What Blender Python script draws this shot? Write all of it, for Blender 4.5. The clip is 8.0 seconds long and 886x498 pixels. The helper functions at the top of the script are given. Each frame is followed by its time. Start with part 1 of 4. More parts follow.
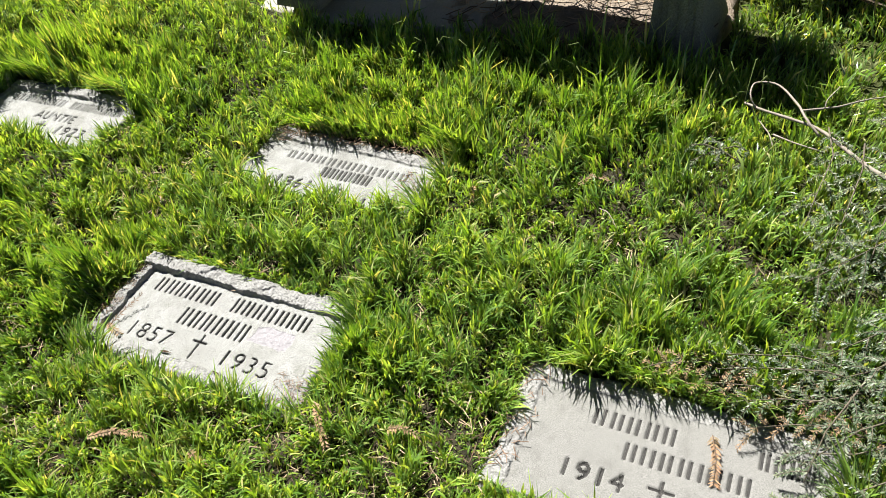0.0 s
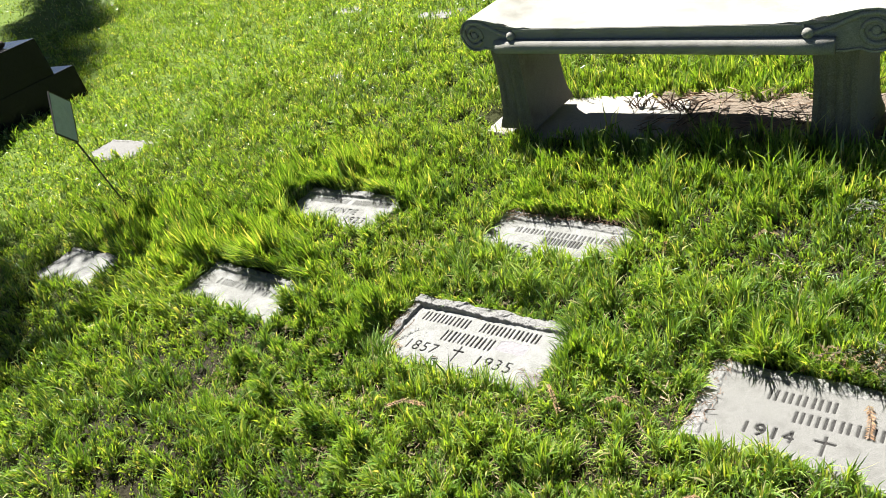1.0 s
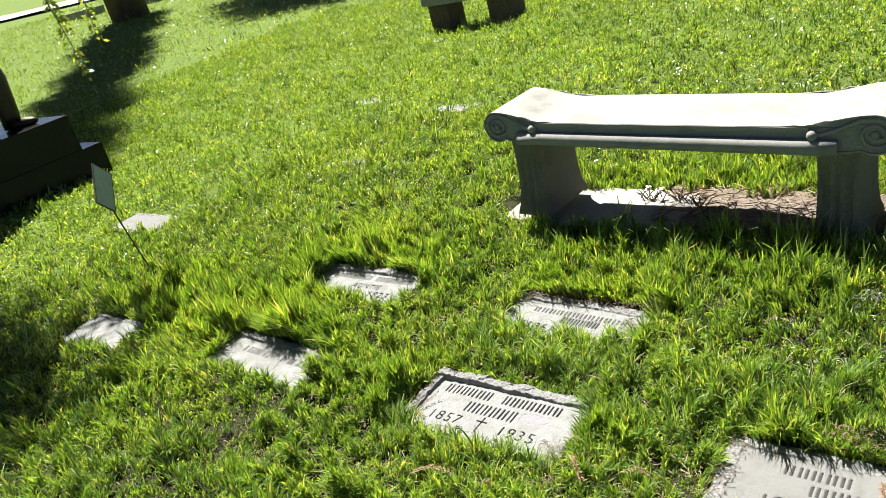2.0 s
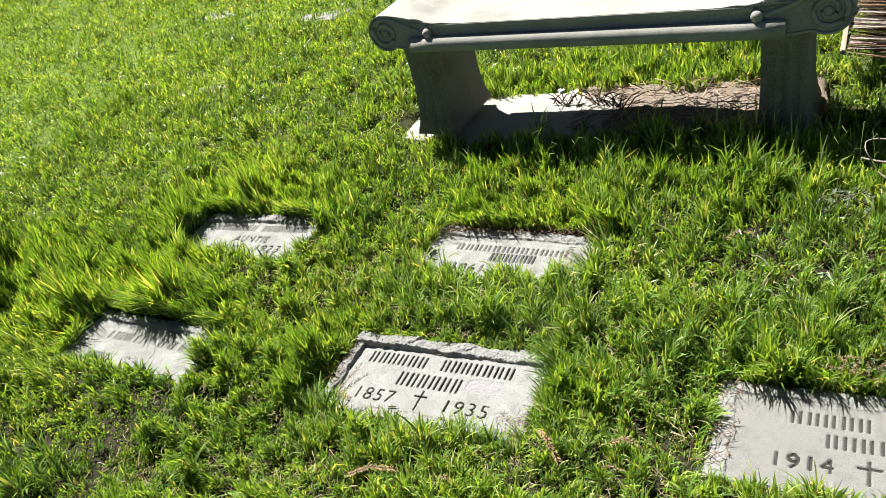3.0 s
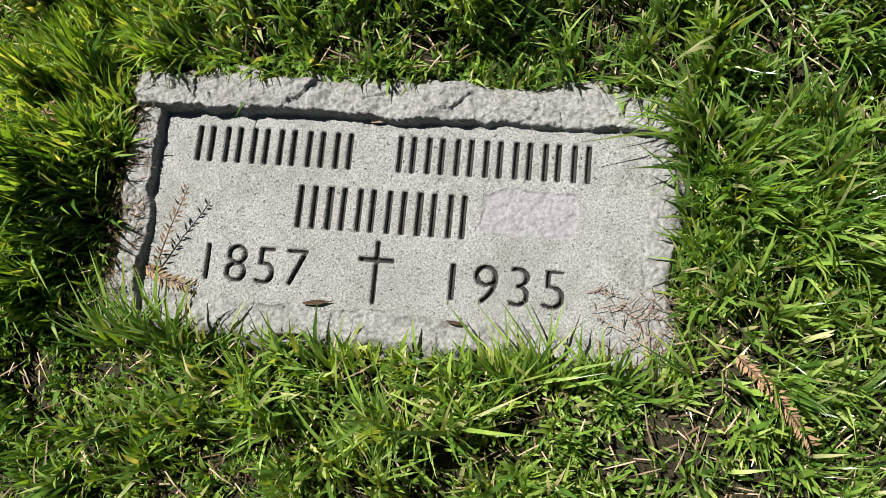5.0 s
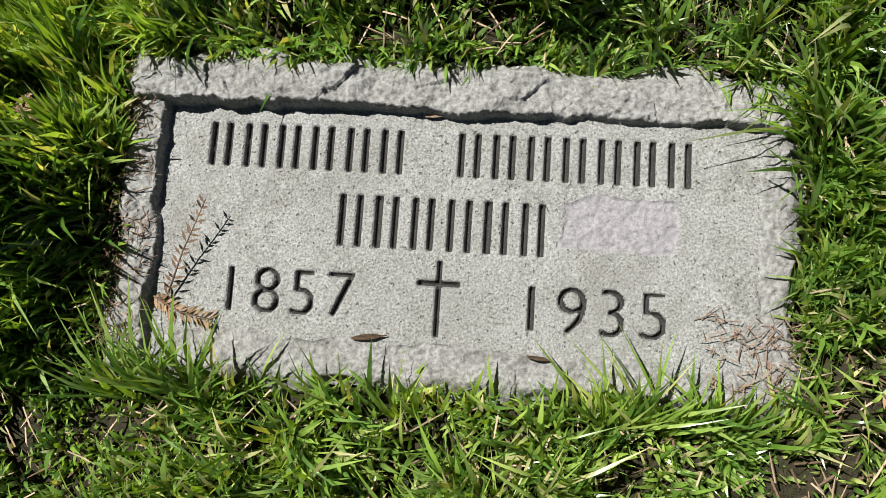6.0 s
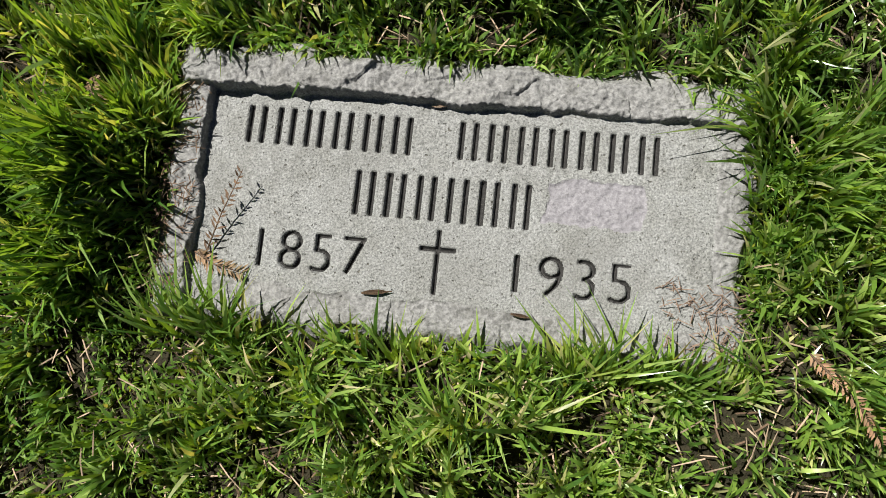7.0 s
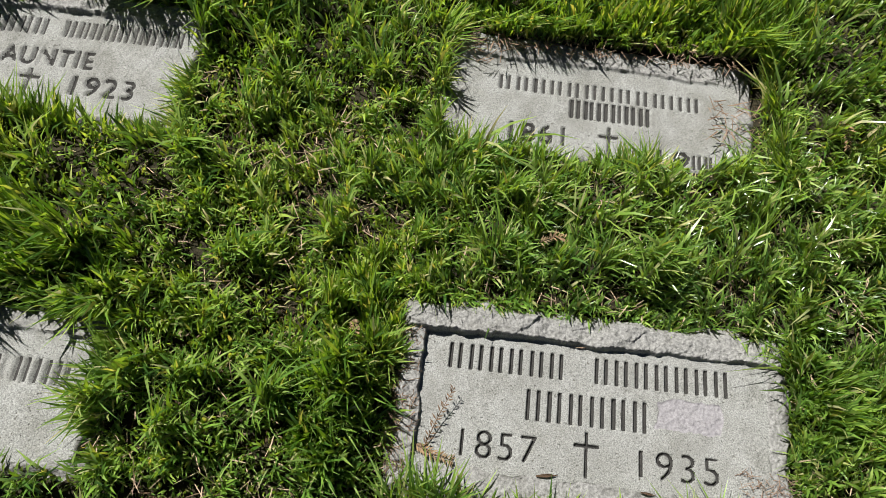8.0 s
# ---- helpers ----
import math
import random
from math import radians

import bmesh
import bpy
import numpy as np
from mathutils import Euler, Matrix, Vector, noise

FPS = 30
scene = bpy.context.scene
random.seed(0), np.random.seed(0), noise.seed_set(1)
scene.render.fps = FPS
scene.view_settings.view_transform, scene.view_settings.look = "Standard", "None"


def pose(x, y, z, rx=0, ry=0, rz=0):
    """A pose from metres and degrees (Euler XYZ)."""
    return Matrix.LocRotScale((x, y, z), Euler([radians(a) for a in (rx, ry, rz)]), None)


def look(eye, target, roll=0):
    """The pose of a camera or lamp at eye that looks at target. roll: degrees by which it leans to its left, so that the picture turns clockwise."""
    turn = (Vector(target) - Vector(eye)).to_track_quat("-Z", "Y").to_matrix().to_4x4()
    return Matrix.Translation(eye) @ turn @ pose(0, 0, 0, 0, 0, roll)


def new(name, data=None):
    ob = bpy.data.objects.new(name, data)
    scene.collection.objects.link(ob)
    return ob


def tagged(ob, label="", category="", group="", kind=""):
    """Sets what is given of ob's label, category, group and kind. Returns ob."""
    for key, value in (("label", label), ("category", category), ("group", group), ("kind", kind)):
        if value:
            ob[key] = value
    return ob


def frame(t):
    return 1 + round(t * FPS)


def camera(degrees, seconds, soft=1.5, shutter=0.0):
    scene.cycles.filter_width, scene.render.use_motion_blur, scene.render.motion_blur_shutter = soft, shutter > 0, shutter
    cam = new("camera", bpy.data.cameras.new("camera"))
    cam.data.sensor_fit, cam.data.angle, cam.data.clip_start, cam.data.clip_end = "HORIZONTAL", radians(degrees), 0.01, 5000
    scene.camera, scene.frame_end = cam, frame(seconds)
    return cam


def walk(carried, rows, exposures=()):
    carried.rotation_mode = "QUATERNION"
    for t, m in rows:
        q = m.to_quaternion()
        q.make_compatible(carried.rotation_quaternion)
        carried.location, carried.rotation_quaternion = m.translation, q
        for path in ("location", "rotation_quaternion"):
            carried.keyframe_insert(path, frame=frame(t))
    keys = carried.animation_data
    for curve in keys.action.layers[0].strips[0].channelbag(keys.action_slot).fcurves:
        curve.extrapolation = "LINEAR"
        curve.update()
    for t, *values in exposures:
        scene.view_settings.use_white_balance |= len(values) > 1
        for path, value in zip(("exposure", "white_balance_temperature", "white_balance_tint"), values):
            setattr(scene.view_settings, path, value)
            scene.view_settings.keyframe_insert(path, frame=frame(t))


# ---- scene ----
cam = camera(61.0, 8.0, soft=0.6)
PATH = [
    (0, (1.167, -0.725, 1.326), (0.398, 0.479, -0.073), -11.6),
    (0.5, (1.33, -1.0, 1.424), (0.24, 0.176, 0.229), -13.0),
    (1, (1.423, -1.355, 1.505), (0.191, -0.14, 0.502), -18.9),
    (1.2, (1.454, -1.441, 1.537), (0.188, -0.192, 0.621), -18.0),
    (2.3, (1.391, -1.533, 1.554), (0.177, -0.165, 0.744), -15.1),
    (2.5, (1.31, -1.442, 1.523), (0.2, -0.063, 0.593), -15.6),
    (2.8, (1.142, -1.268, 1.483), (0.077, 0.103, 0.49), -20.8),
    (3, (1.043, -1.206, 1.441), (0.08, 0.175, 0.36), -18.0),
    (3.3, (0.912, -1.077, 1.349), (0.152, 0.207, 0.017), -17.0),
    (3.5, (0.794, -0.966, 1.292), (0.146, 0.219, -0.184), -17.3),
    (3.8, (0.625, -0.781, 1.247), (0.119, 0.277, -0.374), -17.2),
    (4, (0.55, -0.648, 1.196), (0.108, 0.302, -0.507), -18.8),
    (4.5, (0.343, -0.29, 1.04), (-0.048, 0.31, -0.828), -24.5),
    (4.7, (0.27, -0.226, 0.958), (-0.076, 0.265, -0.949), -27.5),
    (5, (0.186, -0.154, 0.828), (-0.078, 0.172, -1.128), -34.2),
    (5.2, (0.131, -0.118, 0.757), (-0.114, 0.194, -1.204), -34.5),
    (6.3, (0.049, -0.093, 0.707), (-0.069, 0.153, -1.274), -22.2),
    (6.5, (0.056, -0.099, 0.72), (-0.087, 0.146, -1.26), -27.3),
    (7, (0.081, -0.143, 0.82), (-0.101, 0.122, -1.154), -28.7),
    (7.2, (0.065, -0.173, 0.908), (-0.128, 0.146, -1.057), -24.2),
    (7.5, (-0.017, -0.215, 1.056), (-0.122, 0.31, -0.871), -4.5),
    (7.8, (-0.1, -0.233, 1.189), (-0.183, 0.507, -0.667), -2.2),
    (8, (-0.237, -0.26, 1.231), (-0.283, 0.547, -0.598), 3.3),
]
walk(cam, [(t, look(eye, target, roll)) for t, eye, target, roll in PATH],
     exposures=[(0.0, 1.80), (1.0, 1.88), (2.5, 1.77), (3.5, 1.62), (4.0, 1.46), (5.0, 1.15), (6.5, 1.01), (7.3, 0.91), (8.0, 1.01)])

# ---- light ----
SUN_TRAVEL = Vector((0.50, -0.36, -1.0)).normalized()
world = bpy.data.worlds.new("sky")
scene.world = world
world.use_nodes = True
wn = world.node_tree.nodes
wn.clear()
sky = wn.new("ShaderNodeTexSky")
sky.sky_type = "NISHITA"
sky.sun_disc = False
sky.air_density = 0.2
sky.dust_density = 0.2
sky.ozone_density = 0.6
sky.sun_elevation = math.asin(-SUN_TRAVEL.z)
sky.sun_rotation = math.atan2(-SUN_TRAVEL.x, -SUN_TRAVEL.y)
backdrop_node = wn.new("ShaderNodeBackground")
backdrop_node.inputs["Strength"].default_value = 0.05
world_out = wn.new("ShaderNodeOutputWorld")
world.node_tree.links.new(sky.outputs[0], backdrop_node.inputs[0])
world.node_tree.links.new(backdrop_node.outputs[0], world_out.inputs[0])

sun_data = bpy.data.lights.new("sun", "SUN")
sun_data.energy = 5.0
sun_data.angle = radians(0.55)
sun_data.color = (1.0, 0.975, 0.93)
sun = new("sun", sun_data)
sun.matrix_world = look((-4, 4, 12), Vector((-4, 4, 12)) + SUN_TRAVEL)


# ---- materials ----
class Nodes:
    """A small wrapper for building node materials."""

    def __init__(self, name):
        self.mat = bpy.data.materials.new(name)
        self.mat.use_nodes = True
        self.tree = self.mat.node_tree
        self.bsdf = self.tree.nodes["Principled BSDF"]
        self.out = self.tree.nodes["Material Output"]
        self.geo = self.tree.nodes.new("ShaderNodeTexCoord")

    def add(self, kind, **values):
        node = self.tree.nodes.new(kind)
        for key, value in values.items():
            node.inputs[key].default_value = value
        return node

    def link(self, a, b):
        self.tree.links.new(a, b)

    def noise(self, scale, detail=4.0, rough=0.6, space="Object"):
        node = self.add("ShaderNodeTexNoise", Scale=scale, Detail=detail, Roughness=rough)
        self.link(self.geo.outputs[space], node.inputs["Vector"])
        return node.outputs["Fac"]

    def ramp(self, fac, stops):
        node = self.tree.nodes.new("ShaderNodeValToRGB")
        while len(node.color_ramp.elements) < len(stops):
            node.color_ramp.elements.new(0.5)
        for element, (place, colour) in zip(node.color_ramp.elements, stops):
            element.position = place
            element.color = (*colour, 1)
        self.link(fac, node.inputs[0])
        return node.outputs[0]

    def mix(self, fac, a, b, how="MIX"):
        node = self.tree.nodes.new("ShaderNodeMix")
        node.data_type = "RGBA"
        node.blend_type = how
        for socket, value in ((node.inputs[0], fac), (node.inputs[6], a), (node.inputs[7], b)):
            if isinstance(value, (int, float)):
                socket.default_value = value
            elif isinstance(value, tuple):
                socket.default_value = (*value, 1)
            else:
                self.link(value, socket)
        return node.outputs[2]

    def bump(self, heights, strength=0.5, distance=0.002):
        last = None
        for height in heights:
            node = self.add("ShaderNodeBump", Strength=strength, Distance=distance)
            self.link(height, node.inputs["Height"])
            if last:
                self.link(last, node.inputs["Normal"])
            last = node.outputs[0]
        self.link(last, self.bsdf.inputs["Normal"])

    def finish(self, colour, rough=0.8, metal=0.0, spec=0.5):
        if isinstance(colour, tuple):
            self.bsdf.inputs["Base Color"].default_value = (*colour, 1)
        else:
            self.link(colour, self.bsdf.inputs["Base Color"])
        if isinstance(rough, (int, float)):
            self.bsdf.inputs["Roughness"].default_value = rough
        else:
            self.link(rough, self.bsdf.inputs["Roughness"])
        self.bsdf.inputs["Metallic"].default_value = metal
        self.bsdf.inputs["Specular IOR Level"].default_value = spec
        return self.mat


def stone_material(name, dark, light, grain=420.0, stain=9.0, stain_colour=(0.10, 0.097, 0.085), bump=0.5, pits=False):
    n = Nodes(name)
    fine = n.noise(grain, 3, 0.7)
    broad = n.noise(stain, 5, 0.65)
    speck = n.noise(grain * 2.3, 2, 0.5)
    colour = n.ramp(fine, [(0.3, dark), (0.7, light)])
    colour = n.mix(n.ramp(broad, [(0.50, (0, 0, 0)), (0.75, (0.55, 0.55, 0.55))]), colour, stain_colour)
    colour = n.mix(n.ramp(speck, [(0.30, (0.45, 0.45, 0.45)), (0.40, (0, 0, 0))]), colour, (0.14, 0.13, 0.12))
    heights = [fine, n.noise(grain * 0.22, 4, 0.7)]
    if pits:
        # worn pits that hold dirt, and faint pale and tan blotches
        hole = n.ramp(n.noise(230, 2, 0.5), [(0.27, (0, 0, 0)), (0.34, (1, 1, 1))])
        colour = n.mix(hole, (0.10, 0.095, 0.08), colour)
        colour = n.mix(1.0, colour, n.ramp(n.noise(17, 4, 0.65), [(0.3, (0.80, 0.79, 0.75)), (0.6, (1.10, 1.10, 1.09))]), "MULTIPLY")
        heights.append(hole)
    n.bump(heights, bump, 0.0016)
    return n.finish(colour, 0.88, spec=0.3)


def plain_material(name, dark, light, scale=30.0, rough=0.7, metal=0.0, bump=0.3, spec=0.5, distance=0.002):
    n = Nodes(name)
    fine = n.noise(scale * 6, 3, 0.7)
    broad = n.noise(scale, 4, 0.6)
    colour = n.mix(0.5, n.ramp(fine, [(0.3, dark), (0.7, light)]), n.ramp(broad, [(0.3, dark), (0.7, light)]))
    n.bump([fine], bump, distance)
    return n.finish(colour, rough, metal, spec)


def leaf_material(name, low, colours, translucent=0.35, rough=0.45, spec=0.5, thin_light=(1.2, 1.2, 0.8)):
    """Blades and leaves: a tone of its own for each, blended to low towards the root, light passing through."""
    n = Nodes(name)
    island = n.tree.nodes.new("ShaderNodeNewGeometry").outputs["Random Per Island"]
    steps = [(i / max(1, len(colours) - 1), c) for i, c in enumerate(colours)]
    tone = n.ramp(island, steps)
    patch = n.ramp(n.noise(1.7, 4, 0.6), [(0.35, (0.72, 0.80, 0.72)), (0.65, (1.18, 1.1, 1.0))])
    tone = n.mix(1.0, tone, patch, "MULTIPLY")
    tussock = n.ramp(n.noise(26, 3, 0.6), [(0.34, (0.62, 0.70, 0.62)), (0.62, (1.22, 1.16, 1.05))])
    tone = n.mix(1.0, tone, tussock, "MULTIPLY")
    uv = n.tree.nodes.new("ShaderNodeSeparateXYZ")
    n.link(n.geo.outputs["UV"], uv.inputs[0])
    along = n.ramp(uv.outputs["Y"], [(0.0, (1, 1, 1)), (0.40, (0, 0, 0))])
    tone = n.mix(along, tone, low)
    n.finish(tone, rough, spec=spec)
    glow = n.tree.nodes.new("ShaderNodeBsdfTranslucent")
    n.link(n.mix(1.0, tone, thin_light, "MULTIPLY"), glow.inputs["Color"])
    both = n.tree.nodes.new("ShaderNodeMixShader")
    both.inputs[0].default_value = translucent
    n.link(n.bsdf.outputs[0], both.inputs[1])
    n.link(glow.outputs[0], both.inputs[2])
    n.link(both.outputs[0], n.out.inputs["Surface"])
    return n.mat


# root tone kept dark here: shade between the blades put into their colour
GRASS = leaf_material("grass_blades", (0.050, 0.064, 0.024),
                      [(0.030, 0.076, 0.016), (0.096, 0.195, 0.034), (0.195, 0.310, 0.060), (0.050, 0.118, 0.024), (0.280, 0.385, 0.125), (0.125, 0.232, 0.042),
                       (0.230, 0.335, 0.080), (0.42, 0.38, 0.26)],
                      0.33, 0.29, 0.75, (2.45, 2.25, 0.6))
STALK = leaf_material("seeding_grass_stalks", (0.10, 0.13, 0.04), [(0.10, 0.16, 0.03), (0.14, 0.20, 0.04), (0.20, 0.21, 0.08)], 0.3, 0.8, 0.1)


def lawn_floor():
    """Thatch and soil near by; far off, where single blades are lost, the colour of mown turf."""
    n = Nodes("soil_and_thatch")
    fine, broad = n.noise(85, 4, 0.7), n.noise(9, 4, 0.6)
    earth = n.ramp(fine, [(0.3, (0.012, 0.011, 0.006)), (0.7, (0.040, 0.034, 0.019))])
    turf = n.ramp(n.noise(14, 6, 0.75), [(0.32, (0.050, 0.085, 0.008)), (0.55, (0.085, 0.130, 0.012)), (0.72, (0.125, 0.165, 0.02))])
    length = n.tree.nodes.new("ShaderNodeVectorMath")
    length.operation = "LENGTH"
    n.link(n.geo.outputs["Object"], length.inputs[0])
    far = n.add("ShaderNodeMapRange")
    far.inputs["From Min"].default_value, far.inputs["From Max"].default_value = 1.2, 4.5
    n.link(length.outputs["Value"], far.inputs["Value"])
    n.bump([fine, broad], 0.8, 0.012)
    return n.finish(n.mix(far.outputs[0], earth, turf), 0.9, spec=0.15)


SOIL = lawn_floor()
FACE = stone_material("worn_granite_face", (0.090, 0.092, 0.088), (0.318, 0.320, 0.308), 420, bump=1.0, pits=True)
SMOOTH_FACE = stone_material("smooth_weathered_granite", (0.085, 0.084, 0.078), (0.212, 0.208, 0.194), 420, 16, (0.06, 0.058, 0.05), 0.5)
ROCK = stone_material("rough_broken_granite", (0.09, 0.089, 0.084), (0.27, 0.266, 0.255), 200, 26, (0.06, 0.056, 0.047), 1.0)
# lettering grime, with the shade inside the deep cuts put into the tone
CUT = stone_material("grimy_shaded_lettering", (0.010, 0.010, 0.009), (0.032, 0.030, 0.028), 300, 40, (0.04, 0.036, 0.032), 0.4)
SPALL = stone_material("spalled_pale_granite", (0.135, 0.128, 0.135), (0.265, 0.255, 0.262), 260, 60, (0.17, 0.16, 0.17), 1.0)
CONCRETE = stone_material("weathered_cast_stone", (0.16, 0.157, 0.135), (0.35, 0.34, 0.305), 260, 5, (0.085, 0.085, 0.058), 0.6)
# leg stone: moss stain, plus a darker tone than the seat standing in for shade
MOSSY_SHADED = stone_material("mossy_shaded_cast_stone", (0.095, 0.088, 0.062), (0.24, 0.215, 0.16), 200, 7, (0.055, 0.046, 0.024), 0.8)
SLAB = stone_material("pale_concrete_slab", (0.20, 0.19, 0.165), (0.33, 0.315, 0.275), 200, 6, (0.16, 0.145, 0.105), 0.5)
MULCH = plain_material("dry_mulch", (0.11, 0.085, 0.062), (0.29, 0.24, 0.19), 22, 0.95, bump=0.9, spec=0.1, distance=0.012)
GRANITE_BLACK = plain_material("polished_black_granite", (0.003, 0.003, 0.0035), (0.009, 0.009, 0.010), 60, 0.22, bump=0.02, spec=0.18)
BRONZE = plain_material("dark_bronze", (0.02, 0.016, 0.012), (0.06, 0.045, 0.03), 12, 0.42, 0.8, 0.2)
DRY = leaf_material("dry_needles", (0.26, 0.17, 0.115), [(0.20, 0.115, 0.075), (0.31, 0.20, 0.14), (0.27, 0.18, 0.13), (0.14, 0.085, 0.055)], 0.15, 0.7, 0.2)
NEEDLE = leaf_material("grey_green_needles", (0.09, 0.11, 0.065), [(0.022, 0.042, 0.016), (0.045, 0.078, 0.030), (0.16, 0.185, 0.13), (0.032, 0.062, 0.024)], 0.12, 0.45, 0.5)
TWIG = plain_material("dull_twig_bark", (0.06, 0.05, 0.035), (0.14, 0.12, 0.09), 60, 0.9, bump=0.4, spec=0.1)
BARK = plain_material("pale_twig_bark", (0.14, 0.115, 0.09), (0.30, 0.26, 0.22), 60, 0.85, bump=0.5, spec=0.2)
TRUNK = plain_material("tree_bark", (0.06, 0.045, 0.03), (0.17, 0.13, 0.09), 5, 0.95, bump=1.0, spec=0.1, distance=0.03)
CROWN = leaf_material("tree_leaves", (0.05, 0.09, 0.02), [(0.045, 0.09, 0.018), (0.07, 0.12, 0.02), (0.10, 0.15, 0.03)], 0.3)
WEEPING = leaf_material("yellow_green_leaflets", (0.26, 0.29, 0.05), [(0.26, 0.32, 0.04), (0.38, 0.40, 0.06), (0.20, 0.28, 0.04), (0.42, 0.36, 0.08)], 0.45, 0.4, 0.5)
METAL = plain_material("weathered_grey_metal", (0.28, 0.33, 0.25), (0.42, 0.46, 0.36), 25, 0.7, 0.0, 0.1)
STEEL = plain_material("dark_wire", (0.04, 0.04, 0.035), (0.10, 0.09, 0.08), 40, 0.5, 0.7, 0.1)
ASPHALT = plain_material("pale_worn_roadway", (0.30, 0.30, 0.29), (0.42, 0.41, 0.39), 3, 0.9, bump=0.3, spec=0.2)
PETAL = plain_material("bleached_petals", (0.62, 0.60, 0.55), (0.80, 0.78, 0.72), 80, 0.8, bump=0.2, spec=0.2)
WITHERED = plain_material("withered_stems", (0.05, 0.035, 0.025), (0.16, 0.10, 0.06), 80, 0.9, bump=0.2, spec=0.2)
HUSK = plain_material("tan_husk", (0.26, 0.18, 0.12), (0.42, 0.32, 0.23), 60, 0.85, bump=0.3, spec=0.2)
CRUMBS = plain_material("reddish_dry_litter", (0.12, 0.075, 0.05), (0.27, 0.19, 0.14), 60, 0.9, bump=0.3, spec=0.1)
PALM = plain_material("bleached_palm_leaflets", (0.30, 0.25, 0.21), (0.52, 0.46, 0.40), 30, 0.8, bump=0.3, spec=0.3)


# ---- mesh helpers ----
def mesh_from(name, verts, faces, mats, uv=None, index=None, smooth=False):
    """A mesh from arrays of triangles or quads, made in one go."""
    me = bpy.data.meshes.new(name)
    verts, faces = np.asarray(verts, np.float32), np.asarray(faces, np.int32)
    count, size = faces.shape
    me.vertices.add(len(verts))
    me.vertices.foreach_set("co", verts.ravel())
    me.loops.add(count * size)
    me.loops.foreach_set("vertex_index", faces.ravel())
    me.polygons.add(count)
    me.polygons.foreach_set("loop_start", np.arange(0, count * size, size, dtype=np.int32))
    me.polygons.foreach_set("loop_total", np.full(count, size, np.int32))
    for m in mats:
        me.materials.append(m)
    if index is not None:
        me.polygons.foreach_set("material_index", np.asarray(index, np.int32))
    if smooth:
        me.polygons.foreach_set("use_smooth", np.ones(count, bool))
    me.update(calc_edges=True)
    if uv is not None:
        layer = me.uv_layers.new(name="along")
        layer.data.foreach_set("uv", np.asarray(uv, np.float32)[faces.ravel()].ravel())
    return me


def from_bm(name, bm, mat, parent=None, label="", smooth=False, normals=True):
    me = bpy.data.meshes.new(name)
    if normals:
        bmesh.ops.recalc_face_normals(bm, faces=bm.faces)
    bm.to_mesh(me)
    bm.free()
    me.materials.append(mat)
    if smooth:
        me.polygons.foreach_set("use_smooth", np.ones(len(me.polygons), bool))
    ob = new(name, me)
    if parent is not None:
        ob.parent = parent
    if label:
        tagged(ob, label)
    return ob


part = from_bm


def box(bm, x0, x1, y0, y1, z0, z1, bevel=0.0):
    made = bmesh.ops.create_cube(bm, size=1.0)["verts"]
    for v in made:
        v.co = Vector((x0 + (v.co.x + 0.5) * (x1 - x0), y0 + (v.co.y + 0.5) * (y1 - y0), z0 + (v.co.z + 0.5) * (z1 - z0)))
    if bevel:
        edges = list({e for v in made for e in v.link_edges})
        bmesh.ops.bevel(bm, geom=edges, offset=bevel, segments=2, affect="EDGES", profile=0.6)


def tube(bm, points, radii, sides=6):
    """A bent tapered rod through points."""
    rings = []
    for i, p in enumerate(points):
        a, b = Vector(points[max(0, i - 1)]), Vector(points[min(len(points) - 1, i + 1)])
        way = (b - a).normalized()
        side = way.cross(Vector((0.3, 0.2, 1) if abs(way.z) < 0.9 else (1, 0, 0))).normalized()
        up = way.cross(side)
        rings.append([bm.verts.new(Vector(p) + float(radii[i]) * (math.cos(t) * side + math.sin(t) * up))
                      for t in (2 * math.pi * k / sides for k in range(sides))])
    for low, high in zip(rings, rings[1:]):
        for k in range(sides):
            bm.faces.new((low[k], low[(k + 1) % sides], high[(k + 1) % sides], high[k]))
    bm.faces.new(rings[0])
    bm.faces.new(rings[-1])


def fbm(x, y, scale, seed, octaves=4):
    """Smooth value noise over arrays, about -1 to 1."""
    rng = np.random.default_rng(seed)
    total, size, norm = np.zeros_like(x, dtype=float), 1.0, 0.0
    for _ in range(octaves):
        table = rng.uniform(-1, 1, (64, 64))
        u, v = x * scale + rng.uniform(0, 50), y * scale + rng.uniform(0, 50)
        i, j = np.floor(u).astype(int), np.floor(v).astype(int)
        fu, fv = u - i, v - j
        fu, fv = fu * fu * (3 - 2 * fu), fv * fv * (3 - 2 * fv)
        a, b = table[i % 64, j % 64], table[(i + 1) % 64, j % 64]
        c, d = table[i % 64, (j + 1) % 64], table[(i + 1) % 64, (j + 1) % 64]
        total += size * ((a * (1 - fu) + b * fu) * (1 - fv) + (c * (1 - fu) + d * fu) * fv)
        norm, size, scale = norm + size, size * 0.5, scale * 2.03
    return total / norm * 1.6


def smooth(a, b, x):
    t = np.clip((x - a) / (b - a), 0, 1)
    return t * t * (3 - 2 * t)


# ---- ground ----
# x0, x1, y0, y1 of everything flat that lies in the lawn
MARKERS = {
    "a": (-0.322, 0.338, -0.142, 0.186),
    "b": (-0.310, 0.330, 0.493, 0.783),
    "c": (-1.385, -0.765, 0.420, 0.715),
    "d": (-1.380, -0.770, -0.185, 0.085),
    "s": (0.755, 1.390, -0.145, 0.175),
    "e": (-3.960, -3.370, 0.840, 1.110),
    "f": (-2.520, -2.010, -0.285, -0.015),
}
FOOTING = (-0.86, 0.96, 1.41, 1.80)
PLINTH = (-7.1, -5.75, -0.4, 1.93)


